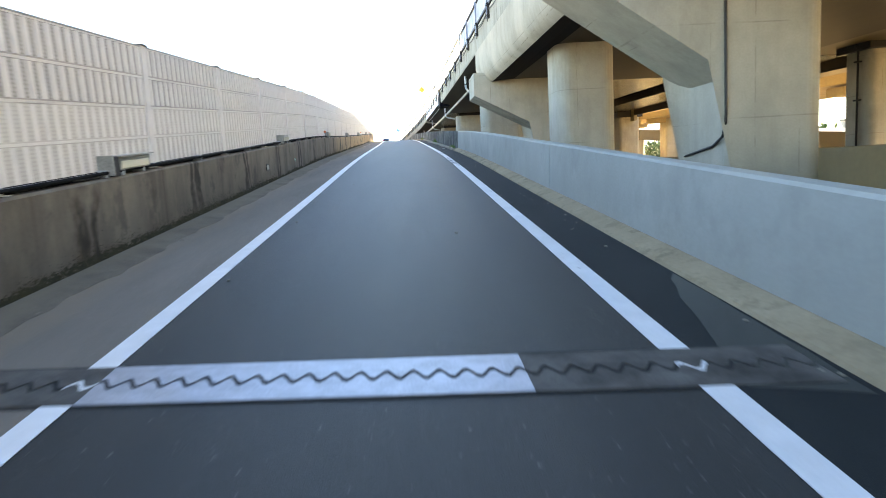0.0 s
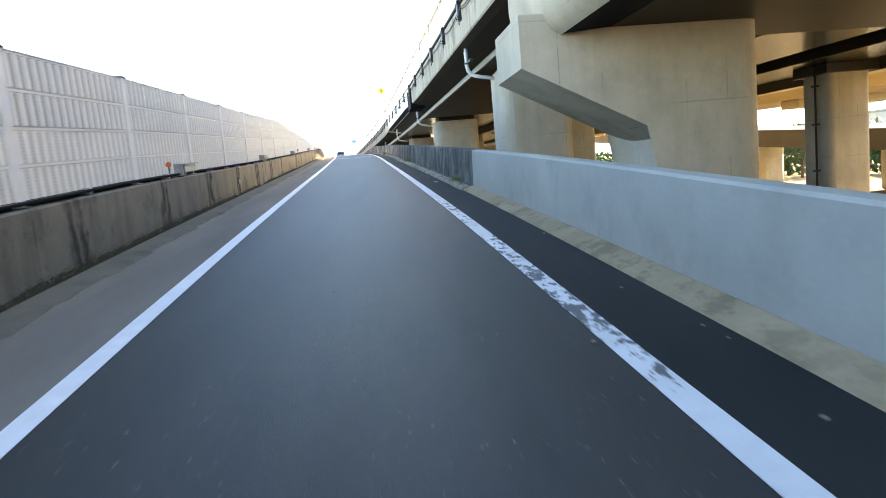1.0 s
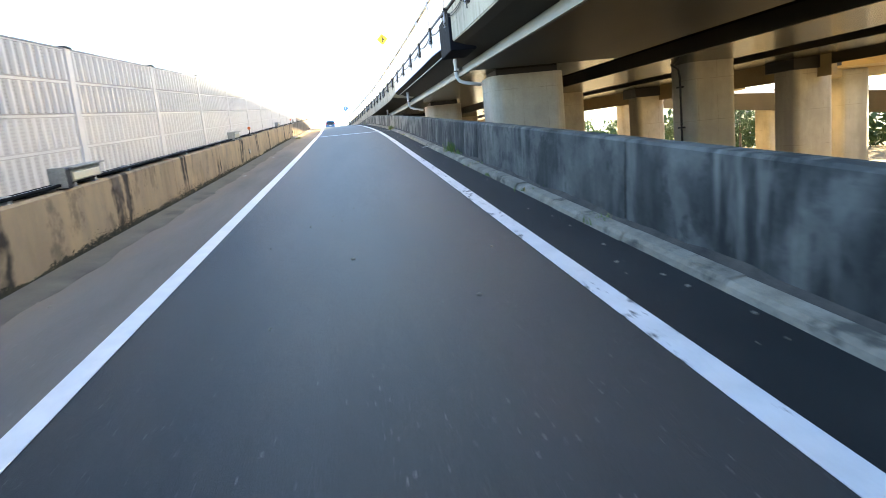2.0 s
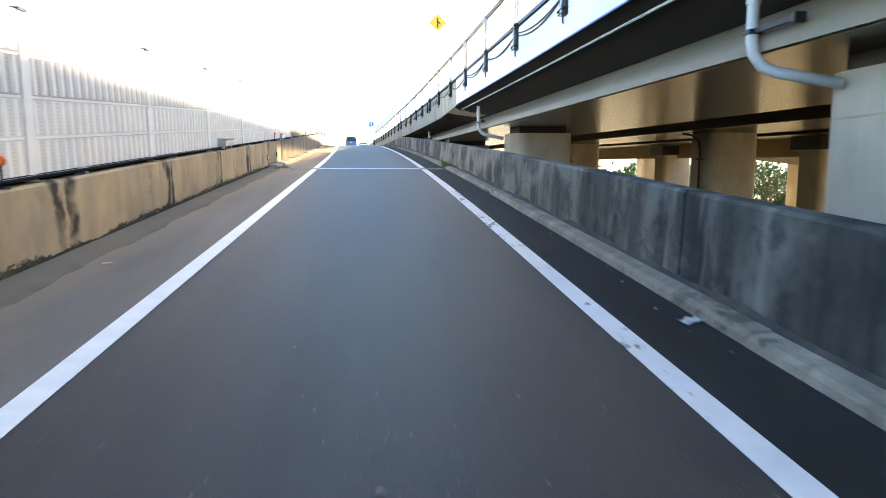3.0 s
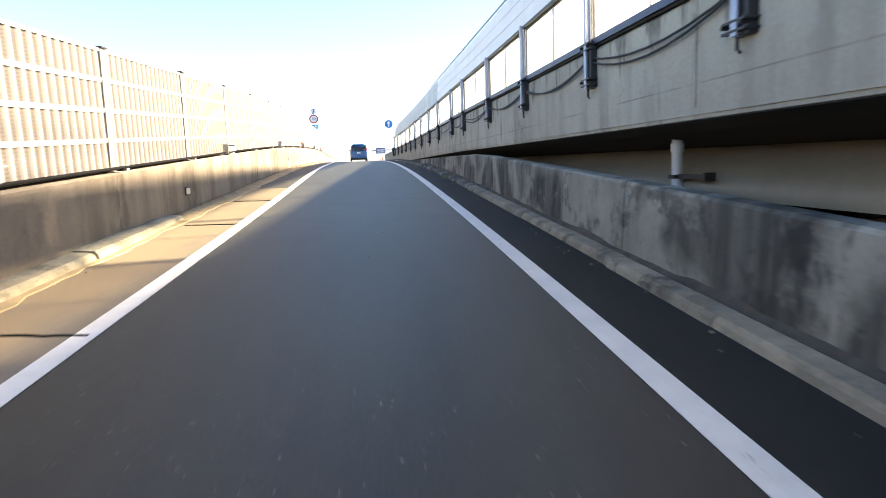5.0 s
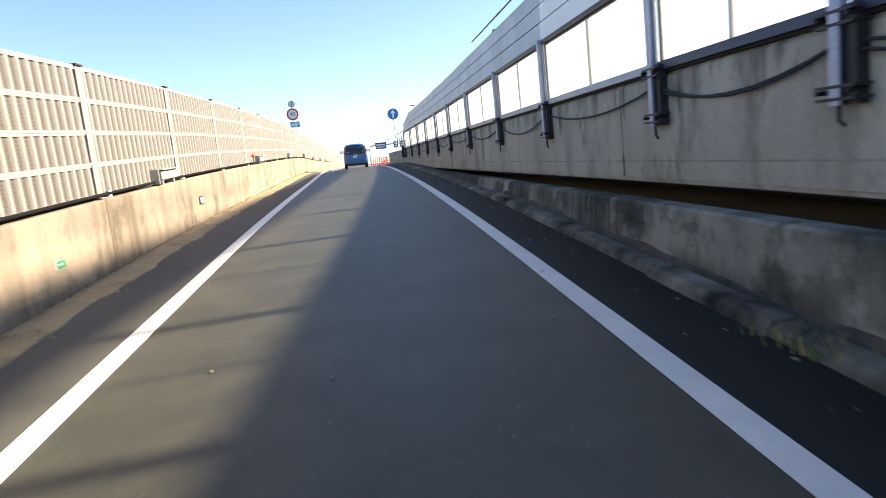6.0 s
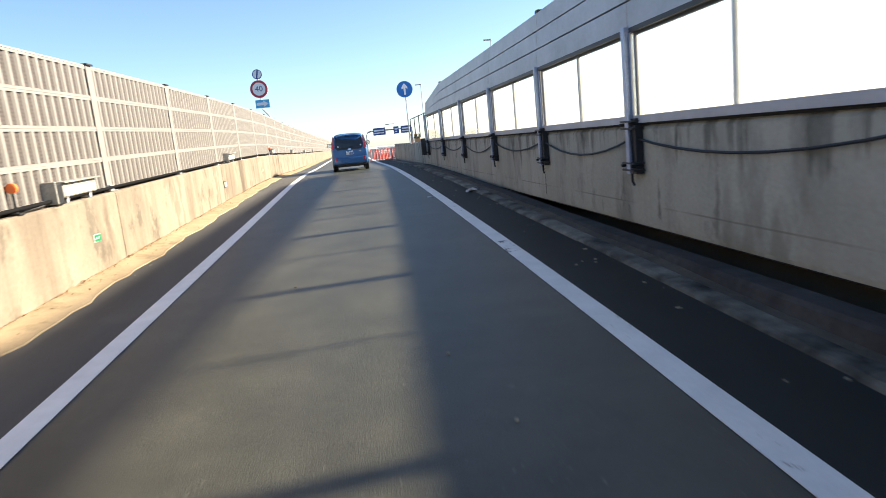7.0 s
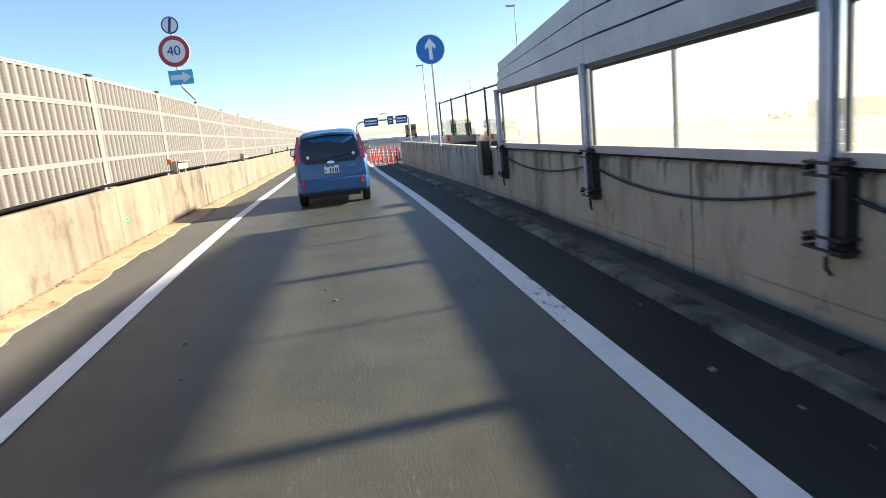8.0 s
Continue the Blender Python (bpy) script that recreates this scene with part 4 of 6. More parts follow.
def build_window_barrier():
    th = thing("window_noise_barrier", "noise barrier with frosted windows below grey metal panels", "noise barrier")
    n_bays = 50
    for k in range(n_bays):
        y1, y0 = POST_Y[k], POST_Y[k + 1]
        top1 = 9.93 if k == 0 else 10.35
        top0 = 10.35

        def at(y, dx, z):
            return (deck_x(y) + dx, y, z + deck_z(y))

        def slab(name, dx0, dx1, za0, za1, zb0, zb1, ya, yb, mat):
            """A board from ya to yb; za: its bottom and top at ya, zb: at yb."""
            v = [at(ya, dx0, za0), at(ya, dx1, za0), at(ya, dx1, za1), at(ya, dx0, za1), at(yb, dx0, zb0), at(yb, dx1, zb0), at(yb, dx1, zb1), at(yb, dx0, zb1)]
            return mesh_object(name, v, [(0, 1, 2, 3), (4, 5, 6, 7), (0, 1, 5, 4), (1, 2, 6, 5), (2, 3, 7, 6), (3, 0, 4, 7)], mat, th)
        ym = (y0 + y1) / 2
        # Black strip for the shadow line below the sill; closes the gap.
        slab("gap_strip", -0.02, 0.2, 8.345, 8.373, 8.345, 8.373, y0 + 0.05, y1 - 0.05, M_SHADE)
        slab("sill", -0.055, 0.06, 8.374, 8.46, 8.374, 8.46, y0 + 0.07, y1 - 0.07, M_PLATE if k < 9 else M_SILL_DARK)
        for a, b in ((y0 + 0.015, ym - 0.02), (ym + 0.02, y1 - 0.015)):
            ob = slab("pane", -0.006, 0.006, 8.46, 9.36, 8.46, 9.36, a, b, M_FROST if ym > 90 else M_HALF_CLEAR if ym > 74 else M_HAZY if ym > 33 else M_PLATE)
        if k < 22:
            slab("pane_frame", -0.022, 0.016, 9.33, 9.36, 9.33, 9.36, y0 + 0.05, y1 - 0.05, M_DARK)
            for a in (y0 + 0.05, y1 - 0.085):
                slab("pane_frame", -0.022, 0.016, 8.46, 9.33, 8.46, 9.33, a, a + 0.035, M_SILL_DARK)
        slab("mullion", -0.02, 0.02, 8.46, 9.36, 8.46, 9.36, ym - 0.02, ym + 0.02, M_PLATE)
        slab("rail", -0.08, 0.04, 9.36, 9.41, 9.36, 9.41, y0 + 0.07, y1 - 0.07, M_DARK)
        f = [(9.41, 9.69), (9.72, 9.98), (10.01, top0 - 0.08)]
        slab("backing", 0.03, 0.045, 9.41, 10.2, 9.41, 10.2 if k else 9.8, y0 + 0.02, y1 - 0.02, M_DARK)
        for i, (za, zb) in enumerate(f):
            zb1 = zb if k else 9.41 + (zb - 9.41) * (top1 - 9.41) / (top0 - 9.41)
            za1 = za if k else 9.41 + (za - 9.41) * (top1 - 9.41) / (top0 - 9.41)
            slab("panel", -0.06 + i * 0.02, 0.03, za, zb, za1, zb1, y0 + 0.01, y1 - 0.01, M_PLATE if k < 8 else M_PLATE_GLARE)
        if k % 3 == 1:
            bm = bmesh.new()
            box(bm, -0.04, 0.04, -0.08, 0.08, 0, 0.05)
            o = part("clip", bm, M_DARK, th)
            o.location = at(y1, 0.02, top0 - 0.08)
    # posts of rolled I-section, with their clamps

    def piece_mesh(name, bm, mat):
        me = bpy.data.meshes.new(name)
        bmesh.ops.recalc_face_normals(bm, faces=bm.faces)
        bm.to_mesh(me)
        bm.free()
        me.materials.append(mat)
        return me

    def extruded(outline, height):
        bm = bmesh.new()
        low = [bm.verts.new((x, y, 0)) for x, y in outline]
        high = [bm.verts.new((x, y, height)) for x, y in outline]
        n = len(outline)
        bm.faces.new(low)
        bm.faces.new(high)
        for i in range(n):
            bm.faces.new((low[i], low[(i + 1) % n], high[(i + 1) % n], high[i]))
        return bm
    post = piece_mesh("barrier_post", extruded([(-0.125, -0.05), (-0.113, -0.05), (-0.113, -0.005), (-0.06, -0.005), (-0.06, -0.05), (-0.045, -0.05),
                                                (-0.045, 0.05), (-0.06, 0.05), (-0.06, 0.005), (-0.113, 0.005), (-0.113, 0.05), (-0.125, 0.05)], 1.62), M_POST_BLUE)
    clamp = piece_mesh("clamp", extruded([(-0.085, -0.16), (-0.085, -0.03), (-0.045, -0.03), (-0.045, 0.08), (0.0, 0.08), (0.0, -0.16)], 0.62), M_CLAMP)
    bm = bmesh.new()
    box(bm, -0.13, 0.0, -0.19, 0.19, 0.0, 0.021)
    strap = piece_mesh("strap", bm, M_CLAMP)
    bm = bmesh.new()
    tube(bm, [(-0.15, 0, 0), (0, 0, 0)], 0.018, 6)
    bolt = piece_mesh("bolt", bm, M_CLAMP)
    bm = bmesh.new()
    tube(bm, [(-0.07, 0.03, 0.0), (-0.07, 0.03, -0.1), (-0.07, -0.02, -0.13)], 0.016, 6)
    lead = piece_mesh("cable_end", bm, M_CLAMP)
    for k in range(n_bays + 1):
        y = POST_Y[k]
        m = Matrix.Translation((deck_x(y), y, 7.81 + deck_z(y)))
        p = shared("post", post, m, th)
        shared("clamp", clamp, Matrix.Identity(4), p)
        shared("cable_end", lead, Matrix.Identity(4), p)
        for z in (0.03, 0.5):
            shared("strap", strap, Matrix.Translation((0, 0, z)), p)
            shared("strap", strap, Matrix.Translation((0, 0, z + 0.08)), p)
            for dy in (-0.15, 0.15):
                shared("bolt", bolt, Matrix.Translation((0, dy, z + 0.06)), p)
    # sagging cables from clamp to clamp
    for k in range(n_bays):
        ya, yb = POST_Y[k], POST_Y[k + 1]
        for c in range(1 if k < 9 else 2):
            bm = bmesh.new()
            sag = 0.16 + 0.1 * ((k * 7 + c * 3) % 5) / 5
            pts = []
            for i in range(9):
                f = i / 8
                y = ya + (yb - ya) * f
                pts.append((deck_x(y) - 0.05, y, 8.22 + deck_z(y) - sag * 4 * f * (1 - f) - c * 0.05 * (1 - f)))
            tube(bm, pts, 0.014, 6)
            part("cable", bm, M_RUBBER, th)
    return th


def build_deck_fittings():
    th = thing("edge_sheeting", "bluish white protective sheeting on the viaduct edge", "sheeting")
    sheet = sweep("sheet", [(-0.03, 7.18), (-0.03, 8.33), (-0.002, 8.33), (-0.002, 7.18)], 53.0, 73.4, M_WHITE_PANEL, th, base="deck", step=3)
    film = sweep("trim", [(-0.036, 7.165), (-0.036, 7.19), (-0.004, 7.19), (-0.004, 7.165)], 53.0, 73.4, M_BLUE_TRIM, th, "blue edge film", base="deck", step=3)
    shallow_edge(sheet, 0.1, 7.3)
    shallow_edge(film, 0.1, 7.3)
    th = thing("edge_wall_joint", "dark sealed joints across the viaduct's edge wall", "joint")
    for k in range(-6, 6):
        y = 105.8 + 9.28 * k
        bm = bmesh.new()
        tube(bm, [(deck_x(y) + 0.002, y, 7.3 + deck_z(y)), (deck_x(y) + 0.002, y + 0.004, 7.8 + deck_z(y)), (deck_x(y) + 0.002, y, 8.3 + deck_z(y))], 0.007, 6)
        part("sealant", bm, M_GAP, th)
    y = 105.8
    part("patch", plate_arrow([(0.0, 7.25), (0.02, 7.25), (0.02, 7.52), (0.0, 7.52)], y - 0.01, y + 0.01), M_GAP, th).location = (deck_x(y) - 0.008, 0, deck_z(y))
    th = thing("cable_conduit", "thin pale conduit under the deck overhang", "conduit")
    bm = bmesh.new()
    tube(bm, [(deck_x(y) + 0.3, y, 7.07 + deck_z(y) + edge_lift(y) * 0.85) for y in range(52, 76, 2)], 0.022, 6)
    part("pipe", bm, M_PIPE, th)
    th = thing("drain_box", "dark steel box hung under the deck edge", "box")
    part("casing", bevelled_box(3.62, 4.5, 51.2, 53.5, 6.78, 7.98, 0.03), M_NAVY_BLACK, th)
    th = thing("junction_box", "small dark louvred box on the edge wall", "box")
    y = 83.7
    part("casing", bevelled_box(deck_x(y) - 0.09, deck_x(y), y - 0.1, y + 0.1, 7.82, 8.3, 0.01), M_DARK, th)
    for i in range(5):
        part("louvre", bevelled_box(deck_x(y) - 0.12, deck_x(y) - 0.085, y - 0.11, y + 0.11, 7.85 + i * 0.09, 7.875 + i * 0.09, 0.004, 1), M_GALV, th)
    for y, x in ((33.9, 4.3), (54.6, 4.28), (71.8, 3.8), (89.0, 3.3)):
        z = deck_z(y)
        th = thing("drain_pipe", "grey plastic drain pipe bent towards the pier", "drain pipe", group="drain pipes")
        bm = bmesh.new()
        pts = [(x, y, 7.2 + z), (x, y, 6.9 + z), (x, y, 6.5 + z), (x + 0.03, y, 6.36 + z), (x + 0.12, y - 0.03, 6.22 + z), (x + 0.26, y - 0.08, 6.15 + z), (x + 0.88, y - 0.33, 6.0 + z)]
        tube(bm, pts, 0.066, 12)
        part("pipe", bm, M_PIPE, th, smooth=True)
        bm = bmesh.new()
        box(bm, x - 0.02, x + 0.02, y - 0.75, y - 0.06, 6.57 + z, 6.63 + z)
        box(bm, x - 0.03, x + 0.1, y - 0.8, y - 0.74, 6.55 + z, 6.65 + z)
        box(bm, x - 0.078, x + 0.078, y - 0.078, y + 0.078, 6.57 + z, 6.62 + z)
        part("bracket", bm, M_DARK, th)
        bm = bmesh.new()
        tube(bm, [(x, y, 7.0 + z), (x, y, 6.9 + z)], 0.08, 12)
        part("collar", bm, M_PIPE, th)


def build_column_pipes():
    for x, y in ((22.1, 40.2), (22.1, 23.2), (22.1, 15.7), (15.0, 57.6), (14.1, 74.8), (13.5, 92.1)):
        th = thing("column_pipe", "dark drain pipe strapped to an inner column", "drain pipe", (x, y, 0), group="column pipes")
        bm = bmesh.new()
        tube(bm, [(-0.9, 0, 6.3), (-0.5, 0, 6.25), (-0.15, 0, 6.0), (-0.08, 0, 5.6), (-0.08, 0, -1.6)], 0.05, 8)
        part("pipe", bm, M_DARK, th, smooth=True)
        for z in (1.2, 3.4, 5.2):
            part("strap", bevelled_box(-0.2, 0.03, -0.14, 0.14, z - 0.04, z + 0.04, 0.01, 1), M_DARK, th)


# ---- fittings on the left wall ----
def wall_top(y, dx=0.0, dz=0.0):
    return (road_x(y) + left_face(y) + dx, y, road_z(y) + 1.03 - left_drop(y) + dz)


def road_turn(y):
    d = Vector((road_x(y + 1) - road_x(y - 1), 2, road_z(y + 1) - road_z(y - 1)))
    return Matrix.Rotation(-math.atan2(d.x, d.y), 4, "Z") @ Matrix.Rotation(math.atan2(d.z, 2), 4, "X")


def build_edge_lamp():
    th = thing("edge_lamp", "grey box-shaped road edge lamp on the wall", "lamp", group="edge lamps")
    part("casing", bevelled_box(-0.2, 0.02, 0.12, 1.2, 0.07, 0.24, 0.02), M_LAMP_BODY, th)
    part("lens", bevelled_box(0.0, 0.035, 0.2, 1.12, 0.085, 0.19, 0.012), M_LAMP_GLASS, th, "yellowish lamp glass")
    part("hood", bevelled_box(-0.22, 0.08, 0.1, 1.22, 0.245, 0.265, 0.006), M_LAMP_BODY, th)
    part("end_box", bevelled_box(-0.22, 0.05, -0.1, 0.1, 0.0, 0.26, 0.02), M_DARK, th)
    part("front_plate", bevelled_box(-0.2, 0.07, -0.14, -0.11, 0.02, 0.28, 0.008), M_LAMP_BODY, th)
    for y in (0.3, 1.0):
        part("foot", bevelled_box(-0.16, 0.0, y - 0.04, y + 0.04, 0.0, 0.075, 0.006), M_GALV, th)
    bm = bmesh.new()
    tube(bm, [(-0.05, -0.13, 0.06), (-0.02, -0.35, 0.03), (-0.06, -0.6, 0.02), (-0.1, -0.9, 0.02)], 0.018, 6)
    part("cable", bm, M_RUBBER, th)
    return th


def build_left_fittings():
    lamp = build_edge_lamp()
    ys = [1.4, 13.2, 25.7, 38.0, 50.5, 64.1, 75.2, 86.9, 98.6, 109.5, 121.2, 132.2, 143.3, 154.0, 165.5, 177.0]
    for i, y in enumerate(ys):
        m = Matrix.Translation(wall_top(y, -0.03)) @ road_turn(y)
        if i == 0:
            lamp.matrix_basis = m
        else:
            copy_thing(lamp, m)
    for y in (24.9, 54.3, 73.5, 120.3, 143.0):
        th = thing("delineator", "orange round delineator on a short post", "delineator", wall_top(y, -0.06), group="delineators")
        bm = bmesh.new()
        tube(bm, [(0, 0, 0), (0, 0, 0.24)], 0.014, 6)
        part("stem", bm, M_DARK, th)
        bm = bmesh.new()
        tube(bm, [(0, -0.025, 0.28), (0, -0.02, 0.28), (0, 0.02, 0.28), (0, 0.025, 0.28)], [0.04, 0.055, 0.055, 0.04], 14)
        part("reflector", bm, M_ORANGE, th)
        part("foot", bevelled_box(-0.06, 0.06, -0.06, 0.06, 0, 0.02, 0.004, 1), M_DARK, th)
    for y, h in ((10.6, 0.5), (32.0, 0.5), (53.2, 0.42), (71.0, 0.42), (73.5, 0.43), (94.5, 0.43), (112.1, 0.52), (131.1, 0.5)):
        th = thing("wall_reflector", "small white reflector plate in a dark frame", "reflector", (road_x(y) + left_face(y), y, road_z(y) + h), group="wall reflectors")
        part("frame", bevelled_box(0.0, 0.025, -0.13, 0.13, -0.085, 0.085, 0.008, 1), M_DARK, th)
        part("plate", bevelled_box(0.02, 0.04, -0.1, 0.1, -0.06, 0.06, 0.006, 1), M_LAMP_GLASS, th)
    for y, h in ((15.2, 0.44), (105.4, 0.45), (122.05, 0.5), (139.3, 0.46)):
        th = thing("marker_tag", "small green plate with a pale border", "tag", (road_x(y) + left_face(y), y, road_z(y) + h), group="marker tags")
        part("plate", bevelled_box(0.0, 0.012, -0.095, 0.095, -0.05, 0.05, 0.004, 1), M_WHITE, th)
        part("face", bevelled_box(0.01, 0.016, -0.09, 0.09, -0.045, 0.045, 0.002, 1), M_GREEN, th)
        for k in range(3):
            part("bar", bevelled_box(0.014, 0.018, -0.05 + k * 0.035, -0.036 + k * 0.035, -0.012, 0.012, 0.001, 1), M_WHITE, th)
    th = thing("wall_conduit", "black cable conduit on pale saddles along the wall top", "conduit")
    for dx, r, c in ((-0.05, 0.022, M_CONDUIT), (-0.15, 0.024, M_CONDUIT), (-0.1, 0.018, M_GALV)):
        bm = bmesh.new()
        tube(bm, [wall_top(y, dx, 0.06) for y in np.arange(-44, 200, 3.0)], r, 7)
        part("pipe", bm, c, th, smooth=True)
    bm = bmesh.new()
    box(bm, -0.21, -0.05, -0.05, 0.05, 0, 0.095)
    saddle = bpy.data.meshes.new("saddle")
    bm.to_mesh(saddle)
    bm.free()
    saddle.materials.append(M_GALV)
    for i in range(60):
        y = -42 + i * 3.93
        shared("saddle", saddle, Matrix.Translation(wall_top(y)), th)


# ---- joints, patches and litter on the road ----
def build_joint(y0, width, bright=1.8, dull=None):
    th = thing("expansion_joint", "steel finger expansion joint across the road", "expansion joint", group="expansion joints")
    skew = -0.09
    bed = sweep("bed", [(-3.05 + 0.575 * i, 0.002) for i in range(11)] + [(2.7 - 0.575 * i, 0.006) for i in range(11)], y0 - width / 2 - 0.035, y0 + width / 2 + 0.035, M_GAP, th, step=1)
    for p in bed.data.vertices:
        shift = skew * (p.co.x - road_x(p.co.y))
        p.co.z += road_z(p.co.y + shift) - road_z(p.co.y)
        p.co.y += shift
    teeth, xs, cuts = 34, (-3.0, 2.65), ((-3.0, -1.82, dull), (-1.82, bright, M_JOINT), (bright, 2.65, dull))
    for side in (-1, 1):
        for xa, xb, mat in cuts:
            v, n = [], int((xb - xa) / (xs[1] - xs[0]) * teeth * 6)
            for i in range(n + 1):
                x = xa + (xb - xa) * i / n
                w = 0.06 * math.sin((x - xs[0]) / (xs[1] - xs[0]) * teeth * 2 * math.pi) + side * 0.03
                ya, yb = (y0 + skew * x + w, y0 + skew * x + side * width / 2)
                for z in (0.012, 0.004):
                    v.append((road_x(ya) + x, ya, road_z(ya) + z))
                    v.append((road_x(yb) + x, yb, road_z(yb) + z))
            f = []
            for i in range(n):
                p, q = i * 4, i * 4 + 4
                f += [(p, p + 1, q + 1, q), (p + 2, q + 2, q + 3, p + 3), (p, q, q + 2, p + 2), (p + 1, p + 3, q + 3, q + 1)]
            mesh_object("plate", v, f, mat, th)
    return th


def flat_piece(name, label, outline, mat, z=0.006):
    """A thin patch with an uneven outline, laid on the road."""
    rng = random.Random(name)
    v, top = [], []
    pts = []
    for (xa, ya), (xb, yb) in zip(outline, outline[1:] + outline[:1]):
        n = max(2, int(math.hypot(xb - xa, yb - ya) / 0.3))
        for i in range(n):
            f = i / n
            pts.append((xa + (xb - xa) * f + rng.uniform(-0.02, 0.02), ya + (yb - ya) * f + rng.uniform(-0.03, 0.03)))
    for x, y in pts:
        v.append((road_x(y) + x, y, road_z(y) + z))
    for x, y in pts:
        v.append((road_x(y) + x, y, road_z(y) + 0.001))
    k = len(pts)
    f = [tuple(range(k))] + [(i, (i + 1) % k, (i + 1) % k + k, i + k) for i in range(k)]
    return tagged(mesh_object(name, v, f, mat), label, "road patch", kind="structure")


def build_road_details():
    build_joint(71.0, 0.55, 1.8, M_JOINT_PALE)
    build_joint(-3.4, 0.6, 0.9, M_JOINT_DULL)
    flat_piece("wet_patch", "dark wet stain on the shoulder beside the joint", [(2.1, -3.9), (2.72, -4.1), (2.73, -1.3), (2.62, -1.5), (2.4, -2.4)], M_WET, 0.0075)
    # Thin black lines laid across the left shoulder.
    for nm, pts in (("tar_seam", [(-2.9, 92.4), (-1.98, 92.3)]), ("tar_seam", [(-2.9, 96.4), (-1.98, 96.3)]), ("tar_seam", [(-2.6, 86.2), (-1.9, 86.1)]),
                    ):
        th = thing(nm, "thin black line across the asphalt shoulder", "tar seam", group="tar seams")
        bm = bmesh.new()
        rng = random.Random(len(pts) + pts[0][1])
        q = []
        for (xa, ya), (xb, yb) in zip(pts, pts[1:]):
            for i in range(6):
                x, y = xa + (xb - xa) * i / 6 + rng.uniform(-0.02, 0.02), ya + (yb - ya) * i / 6 + rng.uniform(-0.02, 0.02)
                q.append((road_x(y) + x, y, road_z(y) + 0.0))
        x, y = pts[-1]
        q.append((road_x(y) + x, y, road_z(y)))
        tube(bm, q, 0.022, 5)
        part("seam", bm, M_GAP, th)
    # fallen leaves along the left wall foot
    rng = random.Random(8)
    bm = bmesh.new()
    for i in range(2600):
        y = rng.uniform(72, 165)
        x = left_face(y) + 0.02 + abs(rng.gauss(0, 0.05)) + (0.35 * rng.random() if rng.random() < 0.12 else 0)
        m = Matrix.Translation((road_x(y) + x, y, road_z(y) + 0.068 + rng.uniform(0, 0.02))) @ Euler((rng.uniform(-0.5, 0.5), rng.uniform(-0.5, 0.5), rng.uniform(0, 6))).to_matrix().to_4x4()
        w = rng.uniform(0.012, 0.03)
        bm.faces.new([bm.verts.new(m @ Vector(p)) for p in ((-w, 0, 0), (0, -w * 0.45, 0.004), (w, 0, 0), (0, w * 0.45, 0.004))])
    tagged(part("leaf_litter", bm, M_LITTER, None), "reddish brown dry leaves along the wall foot", "leaves", kind="stuff")
    # loose bits in the gutters and on the road
    rng = random.Random(5)
    bm = bmesh.new()
    for i in range(900):
        y = rng.uniform(-4, 150)
        if rng.random() < 0.55:
            x = left_face(y) + 0.32 + abs(rng.gauss(0, 0.12))
        elif rng.random() < 0.6:
            x = 2.7 - abs(rng.gauss(0, 0.2))
        else:
            x = rng.uniform(-1.8, 2.6)
        s = rng.uniform(0.006, 0.02)
        m = Matrix.Translation((road_x(y) + x, y, road_z(y) + s * 0.4)) @ Matrix.Rotation(rng.uniform(0, 6), 4, "Z") @ Matrix.Diagonal((s * rng.uniform(0.7, 1.8), s, s * 0.6, 1))
        bmesh.ops.create_icosphere(bm, subdivisions=1, radius=1, matrix=m)
    ob = part("gutter_grit", bm, M_KERB, None)
    tagged(ob, "small stones and grit along the gutters", "grit", kind="stuff")
    for y, x, s, rot in ((52.3, 2.6, 0.11, 0.4), (127.6, 2.72, 0.22, 1.2), (127.3, 1.74, 0.07, 0.2), (31.0, 2.5, 0.08, 2.0), (48.0, -3.0, 0.06, 0.9), (55.0, -2.95, 0.05, 0.5)):
        th = thing("paper_scrap", "crumpled pale scrap of paper on asphalt", "litter", (road_x(y) + x, y, road_z(y) + 0.006), group="litter")
        th.rotation_euler = (math.atan(0.065 if y < 90 else 0.02), 0, rot)
        rng = random.Random(y)
        bm = bmesh.new()
        bmesh.ops.create_grid(bm, x_segments=6, y_segments=4, size=s)
        for v in bm.verts:
            v.co.y *= 0.5
            v.co.z = rng.uniform(0.0, s * 0.3)
        bmesh.ops.solidify(bm, geom=list(bm.faces), thickness=0.003)
        part("sheet", bm, M_PAPER, th)


